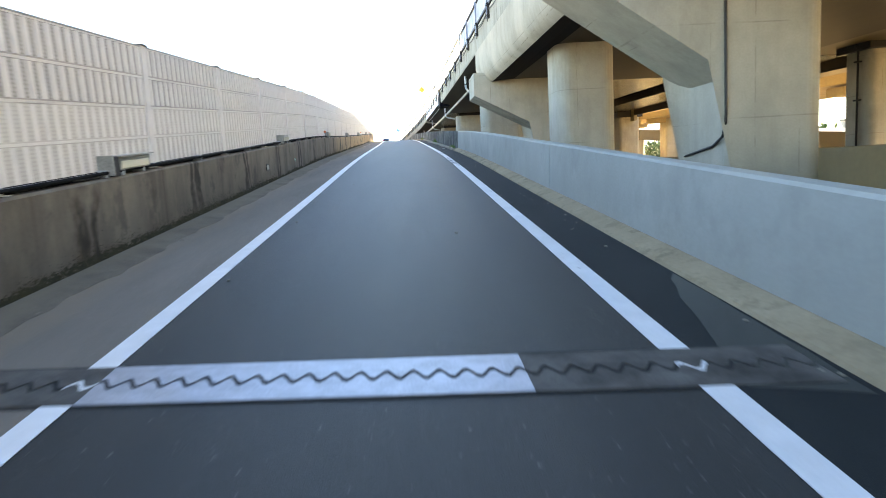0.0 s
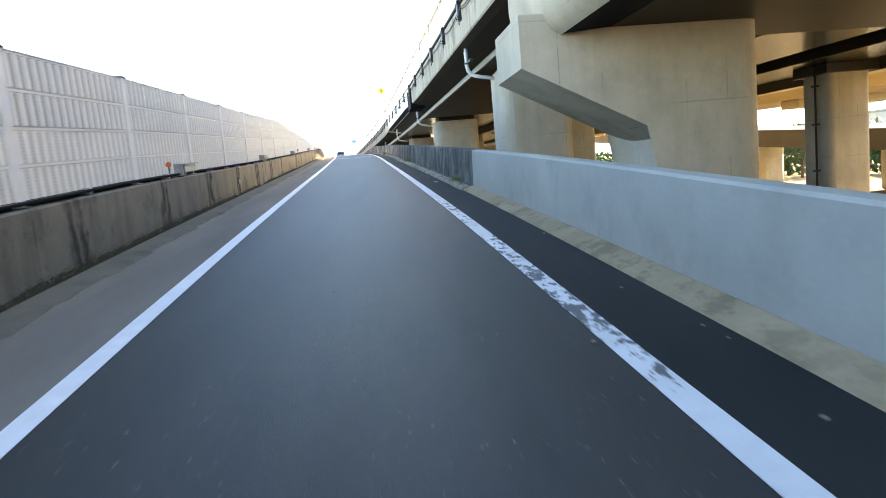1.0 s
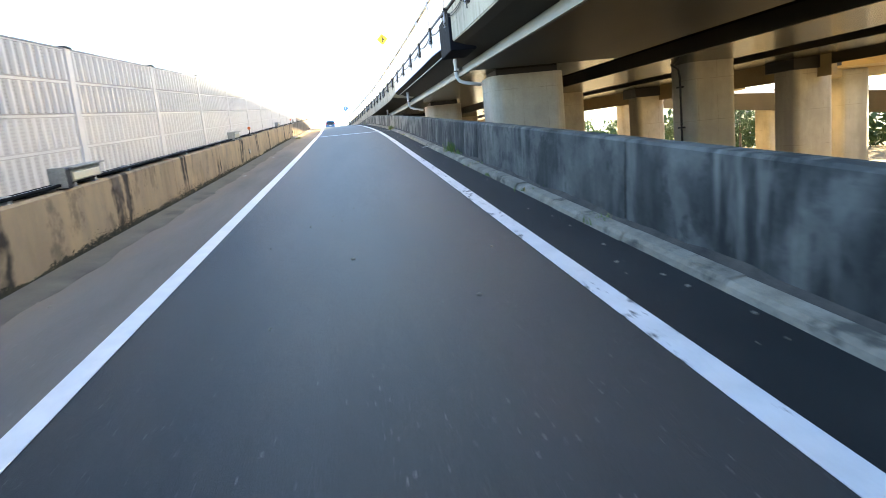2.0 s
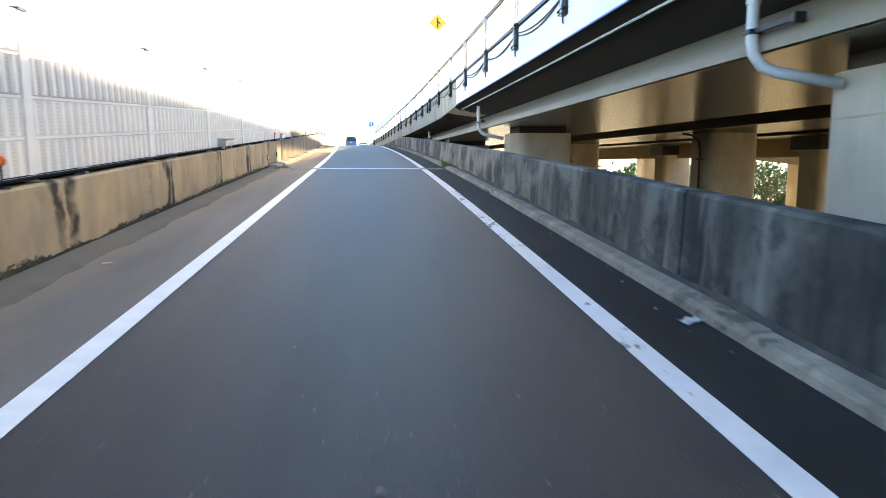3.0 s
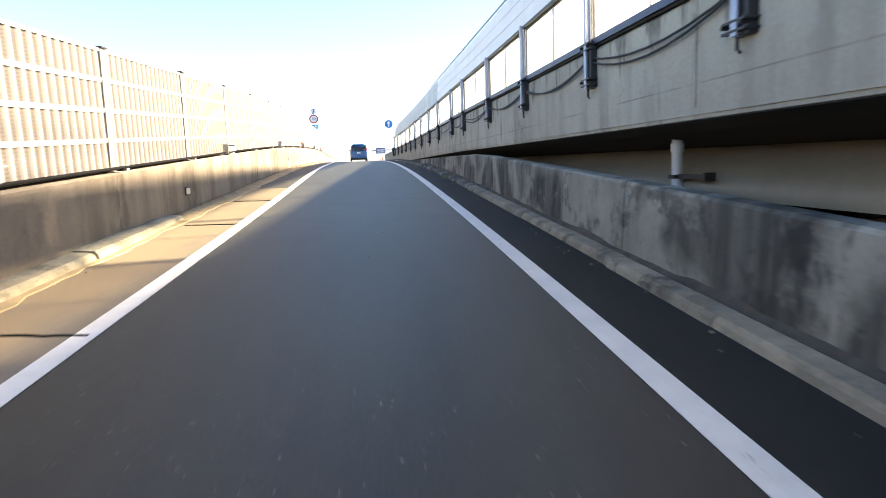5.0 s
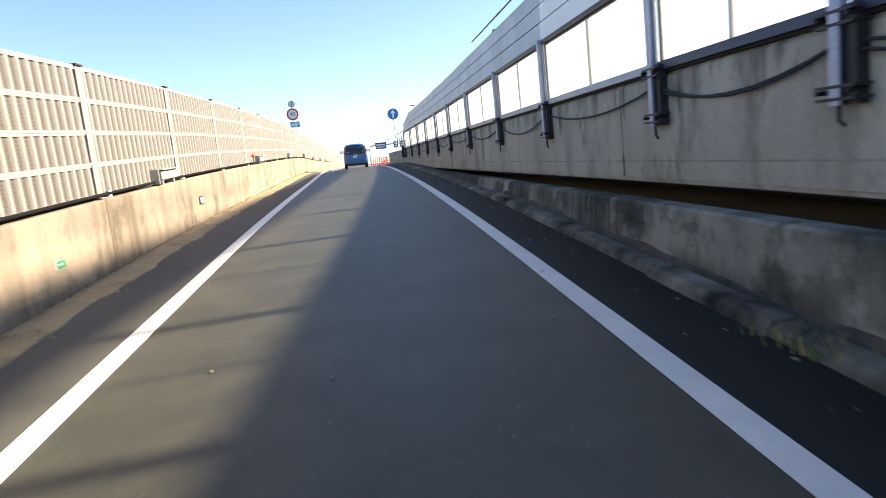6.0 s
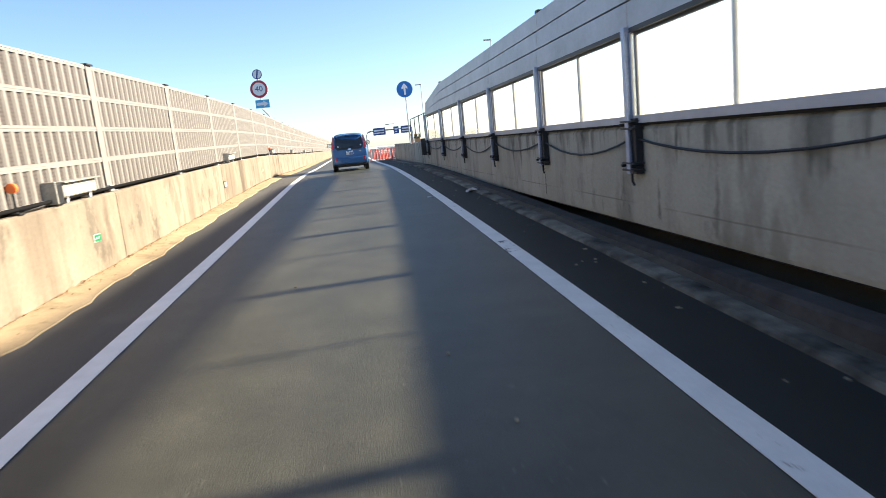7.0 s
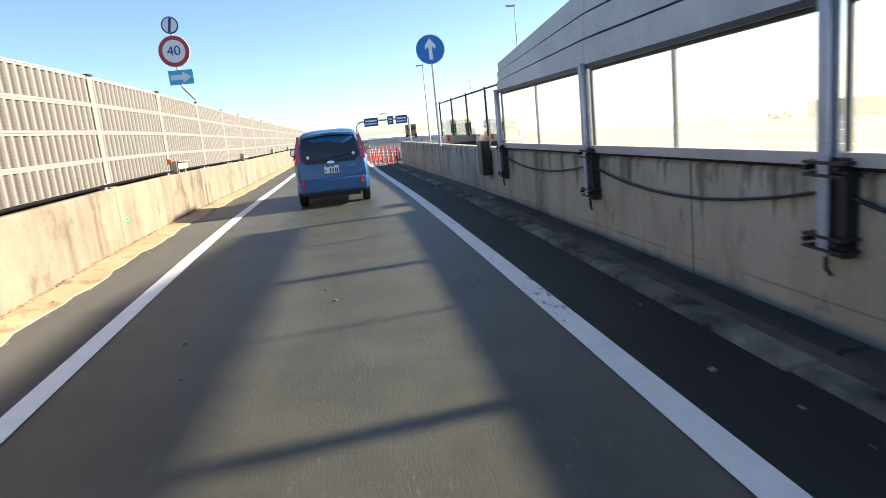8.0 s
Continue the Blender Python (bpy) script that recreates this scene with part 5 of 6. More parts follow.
def tuft(y, x, h, n, dry, z=0.06):
    th = thing("weed_tuft", "green and straw-coloured weeds growing at the kerb" if dry else "green weeds growing in the kerb joint", "weed", (road_x(y) + x, y, road_z(y) + z), group="weeds")
    rng = random.Random(y * 13 + x)
    for nm, mat, cnt in (("foliage", M_LEAF, n), ("straw", M_DRY, int(n * dry))):
        bm = bmesh.new()
        for i in range(cnt):
            a, lean, hh = rng.uniform(0, 6.28), rng.uniform(0.1, 0.9), h * rng.uniform(0.4, 1.0)
            bx, by = rng.gauss(0, 0.09), rng.gauss(0, 0.2)
            w = rng.uniform(0.006, 0.014)
            dxy = Vector((math.cos(a), math.sin(a), 0))
            side = Vector((-dxy.y, dxy.x, 0)) * w
            prev = None
            for k in range(4):
                f = k / 3
                c = Vector((bx, by, -0.03)) + dxy * lean * hh * f * f + Vector((0, 0, hh * (f - 0.25 * lean * f * f)))
                ww = side * (1 - f * 0.9)
                cur = (bm.verts.new(c - ww), bm.verts.new(c + ww))
                if prev:
                    bm.faces.new((prev[0], prev[1], cur[1], cur[0]))
                prev = cur
        if cnt:
            part(nm, bm, mat, th)["kind"] = "stuff"


def build_weeds():
    for y, x, h, n, dry in ((71.35, 2.78, 0.32, 130, 0.35), (29.7, 2.95, 0.3, 110, 0.15), (28.6, 2.9, 0.2, 60, 0.2), (48.4, 3.0, 0.45, 150, 0.1), (47.3, 2.95, 0.25, 70, 0.2),
                            (44.3, 2.9, 0.12, 60, 1.2), (42.0, 2.78, 0.1, 40, 0.3), (101.6, 2.8, 0.14, 50, 0.8), (36.5, 2.85, 0.12, 50, 0.5), (39.5, 2.85, 0.1, 40, 0.6), (62.0, 2.8, 0.1, 40, 0.7), (71.2, -3.1, 0.12, 50, 0.8)):
        tuft(y, x, h, n, dry)


# ---- signs ----
def disc(r, y0, y1, seg=40):
    bm = bmesh.new()
    tube(bm, [(0, y0, 0), (0, y1, 0)], r, seg)
    return bm


def plate_arrow(pts, y0, y1):
    bm = bmesh.new()
    k = len(pts)
    a = [bm.verts.new((x, y0, z)) for x, z in pts]
    b = [bm.verts.new((x, y1, z)) for x, z in pts]
    bm.faces.new(a)
    bm.faces.new(list(reversed(b)))
    for i in range(k):
        bm.faces.new((a[i], a[(i + 1) % k], b[(i + 1) % k], b[i]))
    return bm


def moved(bm, x=0, z=0):
    bmesh.ops.translate(bm, verts=bm.verts, vec=(x, 0, z))
    return bm


def letters(text, size, mat, parent, x, y, z, name="lettering"):
    """Text as a thin solid that faces the oncoming camera."""
    cu = bpy.data.curves.new(name, "FONT")
    cu.body, cu.size, cu.extrude, cu.align_x, cu.align_y = text, size, 0.004, "CENTER", "CENTER"
    tmp = bpy.data.objects.new(name, cu)
    me = bpy.data.meshes.new_from_object(tmp)
    bpy.data.objects.remove(tmp)
    me.materials.clear()
    me.materials.append(mat)
    ob = new(name, me)
    ob.parent = parent
    ob.matrix_basis = pose(x, y, z, 90, 0, 0)
    return ob


def build_signs():
    # speed limit stack on a bent pole behind the left barrier
    th = thing("speed_limit_sign", "round 40 speed limit sign above two plates on bent pole", "road sign", (-8.50, 149.16, 12.01))
    th.scale = (1.12, 1.12, 1.12)
    part("rim", disc(0.405, -0.02, 0.02), M_SIGN_RED, th, "dark red border")
    part("face", disc(0.30, -0.026, -0.02), M_WHITE, th)
    part("edge", disc(0.415, -0.012, 0.018), M_WHITE, th)
    letters("40", 0.36, M_NAVY, th, 0, -0.03, 0)
    part("upper_rim", moved(disc(0.225, -0.02, 0.02), 0.0, 0.68), M_NAVY, th)
    part("upper_face", moved(disc(0.19, -0.026, -0.018), 0.0, 0.68), M_WHITE, th)
    part("upper_stripe", plate_arrow([(-0.07, 0.5), (-0.0, 0.5), (0.07, 0.86), (0.0, 0.86)], -0.032, -0.024), M_NAVY, th)
    bm = bmesh.new()
    box(bm, -0.25, 0.4, -0.02, 0.02, -0.88, -0.5)
    part("lower_plate", bm, M_SIGN_LIGHT_BLUE, th, "light blue plate")
    part("lower_arrow", plate_arrow([(-0.2, -0.755), (0.12, -0.755), (0.12, -0.84), (0.36, -0.69), (0.12, -0.54), (0.12, -0.625), (-0.2, -0.625)], -0.03, -0.02), M_WHITE, th, "white arrow")
    bm = bmesh.new()
    tube(bm, [(0.0, 0.06, 0.85), (0.0, 0.06, -0.8), (0.05, 0.06, -0.95), (0.33, 0.06, -1.3), (0.36, 0.06, -1.42), (0.36, 0.06, -3.2)], 0.035, 8)
    part("pole", bm, M_GALV, th)
    # blue one-way sign on the right
    th = thing("direction_sign", "round blue sign with a white upward arrow on a thin pole", "road sign", (-0.9, 147.3, 11.16))
    part("face", disc(0.4, -0.02, 0.0), M_SIGN_BLUE, th)
    part("edge", disc(0.415, -0.014, 0.012), M_WHITE, th)
    part("arrow", plate_arrow([(-0.05, -0.28), (0.05, -0.28), (0.05, 0.08), (0.15, 0.0), (0.15, 0.12), (0.0, 0.3), (-0.15, 0.12), (-0.15, 0.0), (-0.05, 0.08)], -0.03, -0.02), M_WHITE, th, "white arrow")
    bm = bmesh.new()
    tube(bm, [(0.02, 0.04, 0.4), (0.02, 0.04, -2.75)], 0.035, 8)
    part("pole", bm, M_GALV, th)
    # yellow merge warning on the viaduct
    th = thing("warning_sign", "yellow diamond merge warning sign above the viaduct edge", "road sign", (3.0, 79.6, 11.76))
    part("face", plate_arrow([(-0.42, 0), (0, -0.42), (0.42, 0), (0, 0.42)], -0.02, 0.0), M_YELLOW, th)
    part("symbol", plate_arrow([(-0.03, -0.22), (0.03, -0.22), (0.03, 0.0), (0.14, -0.1), (0.14, -0.03), (0.03, 0.08), (0.03, 0.22), (-0.03, 0.22)], -0.03, -0.02), M_CAR_BLACK, th)
    bm = bmesh.new()
    tube(bm, [(0.03, 0.03, 0.4), (0.03, 0.03, -0.6), (0.35, 0.03, -1.2), (0.35, 0.03, -3.6)], 0.035, 8)
    part("pole", bm, M_GALV, th)


# ---- the car ahead ----
def build_car():
    yc = 142.45
    th = thing("minivan", "metallic blue compact minivan with tall tail lamps on the ramp", "car", (-3.72, yc, road_z(143.5)))
    th.rotation_euler = (0, 0, math.atan2(-(road_x(146) - road_x(142)), 4))
    th.scale = (0.955, 1, 0.985)
    # sections along the car from tail to nose: y, half width, sill height, belt height, roof height, half roof width
    secs = [(0.02, 0.77, 0.36, 0.95, 0.97, 0.72), (0.10, 0.825, 0.30, 1.0, 1.52, 0.625), (0.22, 0.842, 0.27, 1.02, 1.63, 0.625), (0.6, 0.847, 0.22, 1.03, 1.675, 0.635), (1.6, 0.85, 0.2, 1.02, 1.695, 0.64),
            (2.5, 0.845, 0.2, 1.0, 1.67, 0.655), (3.0, 0.84, 0.2, 0.98, 1.52, 0.62), (3.45, 0.83, 0.2, 0.97, 1.1, 0.66), (4.0, 0.78, 0.22, 0.86, 0.93, 0.62), (4.22, 0.68, 0.28, 0.72, 0.76, 0.56)]
    v, f, ring = [], [], 0
    for y, w, s, b, r, wr in secs:
        half = [(w * 0.86, s), (w * 0.97, s + 0.06), (w, s + 0.2), (w * 1.0, (s + b) / 2), (w * 0.985, b), (wr + (w - wr) * 0.35, b + (r - b) * 0.5), (wr, r - 0.07), (wr - 0.09, r - 0.022), (wr * 0.5, r + 0.008)]
        loop = [(x, y, z) for x, z in half] + [(-x, y, z) for x, z in reversed(half)]
        v += loop
        ring = len(loop)
    n = len(secs)
    for i in range(n - 1):
        for j in range(ring):
            a, b2 = i * ring + j, i * ring + (j + 1) % ring
            f.append((a, b2, b2 + ring, a + ring))
    f.append(tuple(range(ring)))
    f.append(tuple((n - 1) * ring + j for j in reversed(range(ring))))
    body = mesh_object("body", v, f, M_CAR, th, smooth=True)
    es = body.modifiers.new("edge", "EDGE_SPLIT")
    es.split_angle = radians(40)
    # tailgate glass and dark garnish
    def rear_patch(name, pts, mat, push, label="", parent=th):
        """A thin shell on the tail: (x, z) outline, leaning with the tailgate."""
        def yy(z):
            return 0.02 if z < 0.95 else 0.02 + (z - 0.95) / 0.57 * 0.08 if z < 1.52 else 0.1 + (z - 1.52) * 1.1
        vs = [(x, yy(z) - push, z) for x, z in pts] + [(x, yy(z) + 0.02, z) for x, z in pts]
        k = len(pts)
        return mesh_object(name, vs, [tuple(range(k)), tuple(range(2 * k - 1, k - 1, -1))] + [(j, (j + 1) % k, (j + 1) % k + k, j + k) for j in range(k)], mat, parent, label)
    rear_patch("tailgate_glass", [(-0.65, 1.06), (0.65, 1.06), (0.63, 1.3), (0.585, 1.54), (-0.585, 1.54), (-0.63, 1.3)], M_CAR_GLASS, 0.012)
    rear_patch("garnish", [(-0.56, 0.955), (0.56, 0.955), (0.63, 1.055), (-0.63, 1.055)], M_CAR_BLACK, 0.02, "black garnish strip")
    rear_patch("badge", [(-0.09, 0.97), (-0.05, 0.945), (0.05, 0.945), (0.09, 0.97), (0.05, 1.0), (-0.05, 1.0)], M_CHROME, 0.045, "chrome oval badge")
    for s in (-1, 1):
        pts = [(s * 0.69, 1.0), (s * 0.79, 0.99), (s * 0.765, 1.24), (s * 0.67, 1.22)]
        lamp = rear_patch("tail_lamp", pts if s > 0 else pts[::-1], M_TAIL, 0.03, "tall red tail lamp")
        pts = [(s * 0.67, 1.225), (s * 0.765, 1.245), (s * 0.705, 1.52), (s * 0.64, 1.52)]
        rear_patch("lens", pts if s > 0 else pts[::-1], M_TAIL_CLEAR, 0.028, "pale upper lens", parent=lamp)
        part("reflector", moved(bevelled_box(s * 0.66 - 0.03, s * 0.66 + 0.03, -0.085, -0.02, 0.45, 0.62, 0.012), 0, 0), M_TAIL, th)
        part("badge_plate", bevelled_box(0.42 if s > 0 else 0.42, 0.53, -0.012, 0.02, 0.84 if s > 0 else 0.5, 0.865 if s > 0 else 0.52, 0.004, 1), M_CHROME, th)
    part("bumper", bevelled_box(-0.78, 0.78, -0.07, 0.12, 0.32, 0.62, 0.05, 3), M_CAR, th)
    part("lower_bumper", bevelled_box(-0.72, 0.72, -0.03, 0.25, 0.27, 0.335, 0.02), M_CAR_BLACK, th)
    spoiler = []
    for y, dz in ((0.03, -0.012), (0.2, 0.012), (0.42, 0.02)):
        spoiler.append([(0.56 * k / 6, y + 0.03 * (k / 6) ** 2, 1.625 + dz - 0.05 * abs(k / 6) ** 2.5) for k in range(-6, 7)])
    sv = [p for row in spoiler for p in row] + [(x, y, z - 0.05) for row in spoiler for x, y, z in row]
    sf = []
    for base in (0, 39):
        for i in range(2):
            for k in range(12):
                q = base + i * 13 + k
                sf.append((q, q + 1, q + 14, q + 13))
    rim = list(range(13)) + [25, 38] + list(range(37, 25, -1)) + [13]
    for i, q in enumerate(rim):
        w = rim[(i + 1) % len(rim)]
        sf.append((q, w, w + 39, q + 39))
    mesh_object("spoiler", sv, sf, M_CAR, th)
    part("brake_light", bevelled_box(-0.13, 0.13, 0.02, 0.05, 1.578, 1.6, 0.006, 1), M_CAR_GLASS, th)
    plate = part("number_plate", bevelled_box(-0.165, 0.165, -0.02, 0.02, 0.73, 0.895, 0.008), M_WHITE, th, "white plate with dark bars")
    for i, (x, w, z, h) in enumerate(((-0.07, 0.1, 0.865, 0.03), (0.03, 0.06, 0.865, 0.03), (-0.13, 0.03, 0.775, 0.04), (-0.03, 0.03, 0.74, 0.1), (0.03, 0.03, 0.74, 0.1), (0.09, 0.03, 0.74, 0.1), (0.13, 0.03, 0.74, 0.1))):
        part("bar", bevelled_box(x - w / 2, x + w / 2, -0.024, -0.018, z, z + h, 0.002, 1), M_GREEN if i < 2 else M_NAVY, plate)
    bm = bmesh.new()
    tube(bm, [(0.0, -0.005, 1.07), (0.3, 0.0, 1.1), (0.42, 0.005, 1.11)], 0.012, 6)
    part("wiper", bm, M_CAR_BLACK, th)
    for x, z in ((-0.5, 1.11), (0.53, 1.12)):
        bm = bmesh.new()
        bmesh.ops.create_circle(bm, cap_ends=True, radius=0.035, segments=16, matrix=Matrix.Translation((x, 0.0, z)) @ Matrix.Rotation(radians(83), 4, "X"))
        part("sticker", bm, M_WHITE, th)
    for s in (-1, 1):
        side = "side_window"
        for ya, yb in ((0.35, 1.15), (1.25, 2.1), (2.18, 2.85)):
            x0, x1 = s * 0.842, s * 0.70
            vs = [(x0, ya, 1.07), (x0, yb, 1.06), (x1 - s * 0.0, yb - (0.0 if yb < 2.5 else 0.25), 1.58), (x1, ya + (0.08 if ya < 1 else 0), 1.58)]
            vs2 = [(x + s * 0.012, y, z) for x, y, z in vs]
            mesh_object(side, vs + vs2, [(0, 1, 2, 3), (4, 5, 6, 7), (0, 1, 5, 4), (1, 2, 6, 5), (2, 3, 7, 6), (3, 0, 4, 7)], M_CAR_GLASS, th)
        m = part("wing_mirror", bevelled_box(s * 0.97 - 0.11, s * 0.97 + 0.11, 2.75, 2.9, 1.1, 1.3, 0.04, 3), M_CAR_BLACK, th)
        part("glass", bevelled_box(s * 0.97 - 0.085, s * 0.97 + 0.085, 2.738, 2.752, 1.12, 1.28, 0.005, 1), M_CHROME, m)
        for yw in (0.72, 3.45):
            bm = bmesh.new()
            tube(bm, [(s * 0.655, yw, 0.31), (s * 0.67, yw, 0.31), (s * 0.82, yw, 0.31), (s * 0.838, yw, 0.31)], [0.28, 0.31, 0.31, 0.28], 24)
            w = part("wheel", bm, M_RUBBER, th, "black tyre", smooth=False)
            bm = bmesh.new()
            tube(bm, [(s * 0.8, yw, 0.31), (s * 0.843, yw, 0.31)], 0.19, 16)
            part("rim", bm, M_GALV, w)
        bm = bmesh.new()
        box(bm, s * 0.45, s * 0.84, 0.3, 1.12, 0.3, 0.66)
        part("arch_lining", bm, M_CAR_BLACK, th)
    bm = bmesh.new()
    box(bm, -0.6, 0.6, 0.15, 3.9, 0.19, 0.32)
    part("underbody", bm, M_CAR_BLACK, th)
    return th


# ---- beyond the barrier's end ----
def build_far_end():
    ob = sweep("mainline", [(3.3, -0.01), (3.3, -0.6), (26, -0.6), (26, -0.01)], 160.6, 420, M_ASPHALT, step=10)
    tagged(ob, "wide asphalt motorway carriageway beside the ramp", "road", kind="structure")
    th = thing("glazed_fence", "clear panel fence with dark posts on the wall end", "fence")
    ys = [141.6, 143.6, 145.6, 147.6]
    for y in ys:
        part("post", bevelled_box(deck_x(y) + 0.03, deck_x(y) + 0.07, y - 0.02, y + 0.02, 8.68, 9.68, 0.006, 1), M_DARK, th)
    for a, b in zip([140.2] + ys, ys):
        part("pane", bevelled_box(deck_x((a + b) / 2) + 0.045, deck_x((a + b) / 2) + 0.052, a + 0.04, b - 0.04, 8.72, 9.62, 0.002, 1), M_FENCE_GLASS, th)
        bm = bmesh.new()
        tube(bm, [(deck_x(a) + 0.05, a, 9.64), (deck_x(b) + 0.05, b, 9.64)], 0.02, 6)
        part("rail", bm, M_DARK, th)
    th = thing("meter_box", "dark cabinet with cable clips on the wall face", "box")
    part("casing", bevelled_box(deck_x(141.4) - 0.2, deck_x(141.4), 141.2, 141.75, 7.9, 8.6, 0.02), M_DARK, th)
    # orange delineator posts at the nose
    post = thing("traffic_post", "red flexible traffic post with white bands on asphalt", "traffic post", group="traffic posts")
    bm = bmesh.new()
    tube(bm, [(0, 0, 0.03), (0, 0, 0.72), (0, 0, 0.78)], [0.045, 0.04, 0.025], 10)
    part("tube", bm, M_POST_RED, post)
    for z in (0.45, 0.6):
        bm = bmesh.new()
        tube(bm, [(0, 0, z), (0, 0, z + 0.045)], 0.0445, 10)
        part("band", bm, M_WHITE, post)
    bm = bmesh.new()
    tube(bm, [(0, 0, 0.0), (0, 0, 0.03), (0, 0, 0.05)], [0.13, 0.12, 0.05], 12)
    part("foot", bm, M_POST_RED, post)
    k = 0
    for r in range(2):
        for i in range(8):
            f = i / 7
            x, y = -3.55 + 1.6 * f + 0.25 * r, 164.2 - 3.8 * f + 5.5 * r
            m = Matrix.Translation((x, y, road_z(y)))
            if k == 0:
                post.matrix_basis = m
            else:
                copy_thing(post, m)
            k += 1
    # sign gantry
    th = thing("sign_gantry", "grey overhead gantry with three sign boards", "gantry", (0, 240, 7.2))
    bm = bmesh.new()
    tube(bm, [(-6.6, 0, 0), (-6.6, 0, 3.2), (-6.3, 0, 3.7), (-5.8, 0, 3.85), (2.2, 0, 3.85)], 0.14, 8)
    part("frame", bm, M_GALV, th)
    bm = bmesh.new()
    tube(bm, [(2.2, 0, 0), (2.2, 0, 3.85)], 0.16, 8)
    part("column", bm, M_GALV, th)
    for x0, x1 in ((-5.3, -2.95), (-1.4, -0.4), (0.0, 1.95)):
        b = part("board", bevelled_box(x0, x1, -0.25, -0.18, 3.0, 4.35, 0.03), M_NAVY, th, "dark blue sign board")
        part("bar", bevelled_box(x0 + 0.2, x1 - 0.2, -0.27, -0.24, 3.75, 4.0, 0.01, 1), M_WHITE, b)
        part("bar", bevelled_box(x0 + 0.2, x1 - 0.3, -0.27, -0.24, 3.3, 3.5, 0.01, 1), M_WHITE, b)
    bm = bmesh.new()
    tube(bm, [(-2.2, 0, 3.85), (-2.2, 0, 4.8), (-3.0, 0, 4.9), (-1.2, 0, 4.9)], 0.05, 6)
    part("beacon_arm", bm, M_GALV, th)
    for x, y, h in ((2.6, 200.0, 8.3), (9.7, 184.6, 11.0), (16.0, 260.0, 10.0)):
        th = thing("street_lamp", "slender grey motorway lamp post", "street lamp", (x, y, 7.3), group="lamp posts")
        bm = bmesh.new()
        tube(bm, [(0, 0, 0), (0, 0, h * 0.5), (0, 0, h)], [0.1, 0.07, 0.05], 8)
        part("pole", bm, M_GALV, th)
        part("head", bevelled_box(-0.75, 0.1, -0.12, 0.12, h - 0.06, h + 0.08, 0.03), M_GALV, th)
    # guard rail of the mainline
    th = thing("guard_rail", "grey steel guard rail beside the motorway", "guard rail")
    bm = bmesh.new()
    for z in (0.45, 0.62):
        tube(bm, [(road_x(y) + 12, y, road_z(y) + z) for y in range(165, 400, 12)], 0.06, 6)
    part("beam", bm, M_GALV, th)
    for y in range(165, 400, 4):
        part("post", bevelled_box(road_x(y) + 11.95, road_x(y) + 12.05, y - 0.05, y + 0.05, road_z(y), road_z(y) + 0.65, 0.005, 1), M_GALV, th)


def build_van(loc, height, mat, label):
    """A rounded one-box van: one lofted body with glass, lamps and wheels."""
    th = thing("passenger_van", label, "van", loc, group="vans on the motorway")
    th.scale = (1, 1, height)
    v, f = [], []
    secs = [(0.0, 0.78, 0.5, 1.8, 0.62), (0.08, 0.83, 0.42, 1.9, 0.68), (0.5, 0.85, 0.36, 1.96, 0.7), (2.6, 0.85, 0.36, 1.95, 0.7), (3.3, 0.84, 0.36, 1.6, 0.68), (3.9, 0.8, 0.4, 1.1, 0.68), (4.2, 0.7, 0.45, 0.9, 0.6)]
    for y, w, s, r, wr in secs:
        half = [(w * 0.9, s), (w, s + 0.15), (w, s + (r - s) * 0.45), (wr + 0.06, r - 0.2), (wr - 0.02, r - 0.07), (wr - 0.14, r - 0.01), (wr * 0.4, r + 0.01)]
        v += [(x, y, z) for x, z in half] + [(-x, y, z) for x, z in reversed(half)]
    n = 14
    for i in range(len(secs) - 1):
        for j in range(n):
            p, q = i * n + j, i * n + (j + 1) % n
            f.append((p, q, q + n, p + n))
    f += [tuple(range(n)), tuple((len(secs) - 1) * n + j for j in reversed(range(n)))]
    mesh_object("body", v, f, mat, th, smooth=True)
    part("rear_window", bevelled_box(-0.6, 0.6, -0.012, 0.03, 1.2, 1.68, 0.02), M_CAR_GLASS, th)
    part("bumper", bevelled_box(-0.8, 0.8, -0.1, 0.1, 0.4, 0.65, 0.04), M_CAR_BLACK, th)
    for s in (-1, 1):
        part("tail_lamp", bevelled_box(s * 0.7 - 0.07, s * 0.7 + 0.07, -0.02, 0.03, 0.8, 1.15, 0.02), M_TAIL, th)
        part("side_window", bevelled_box(s * 0.8 - 0.02, s * 0.8 + 0.02, 0.5, 2.8, 1.2, 1.6, 0.02), M_CAR_GLASS, th)
        for y in (0.7, 3.4):
            bm = bmesh.new()
            tube(bm, [(s * 0.66, y, 0.32), (s * 0.855, y, 0.32)], 0.32, 18)
            part("wheel", bm, M_RUBBER, th)
    return th


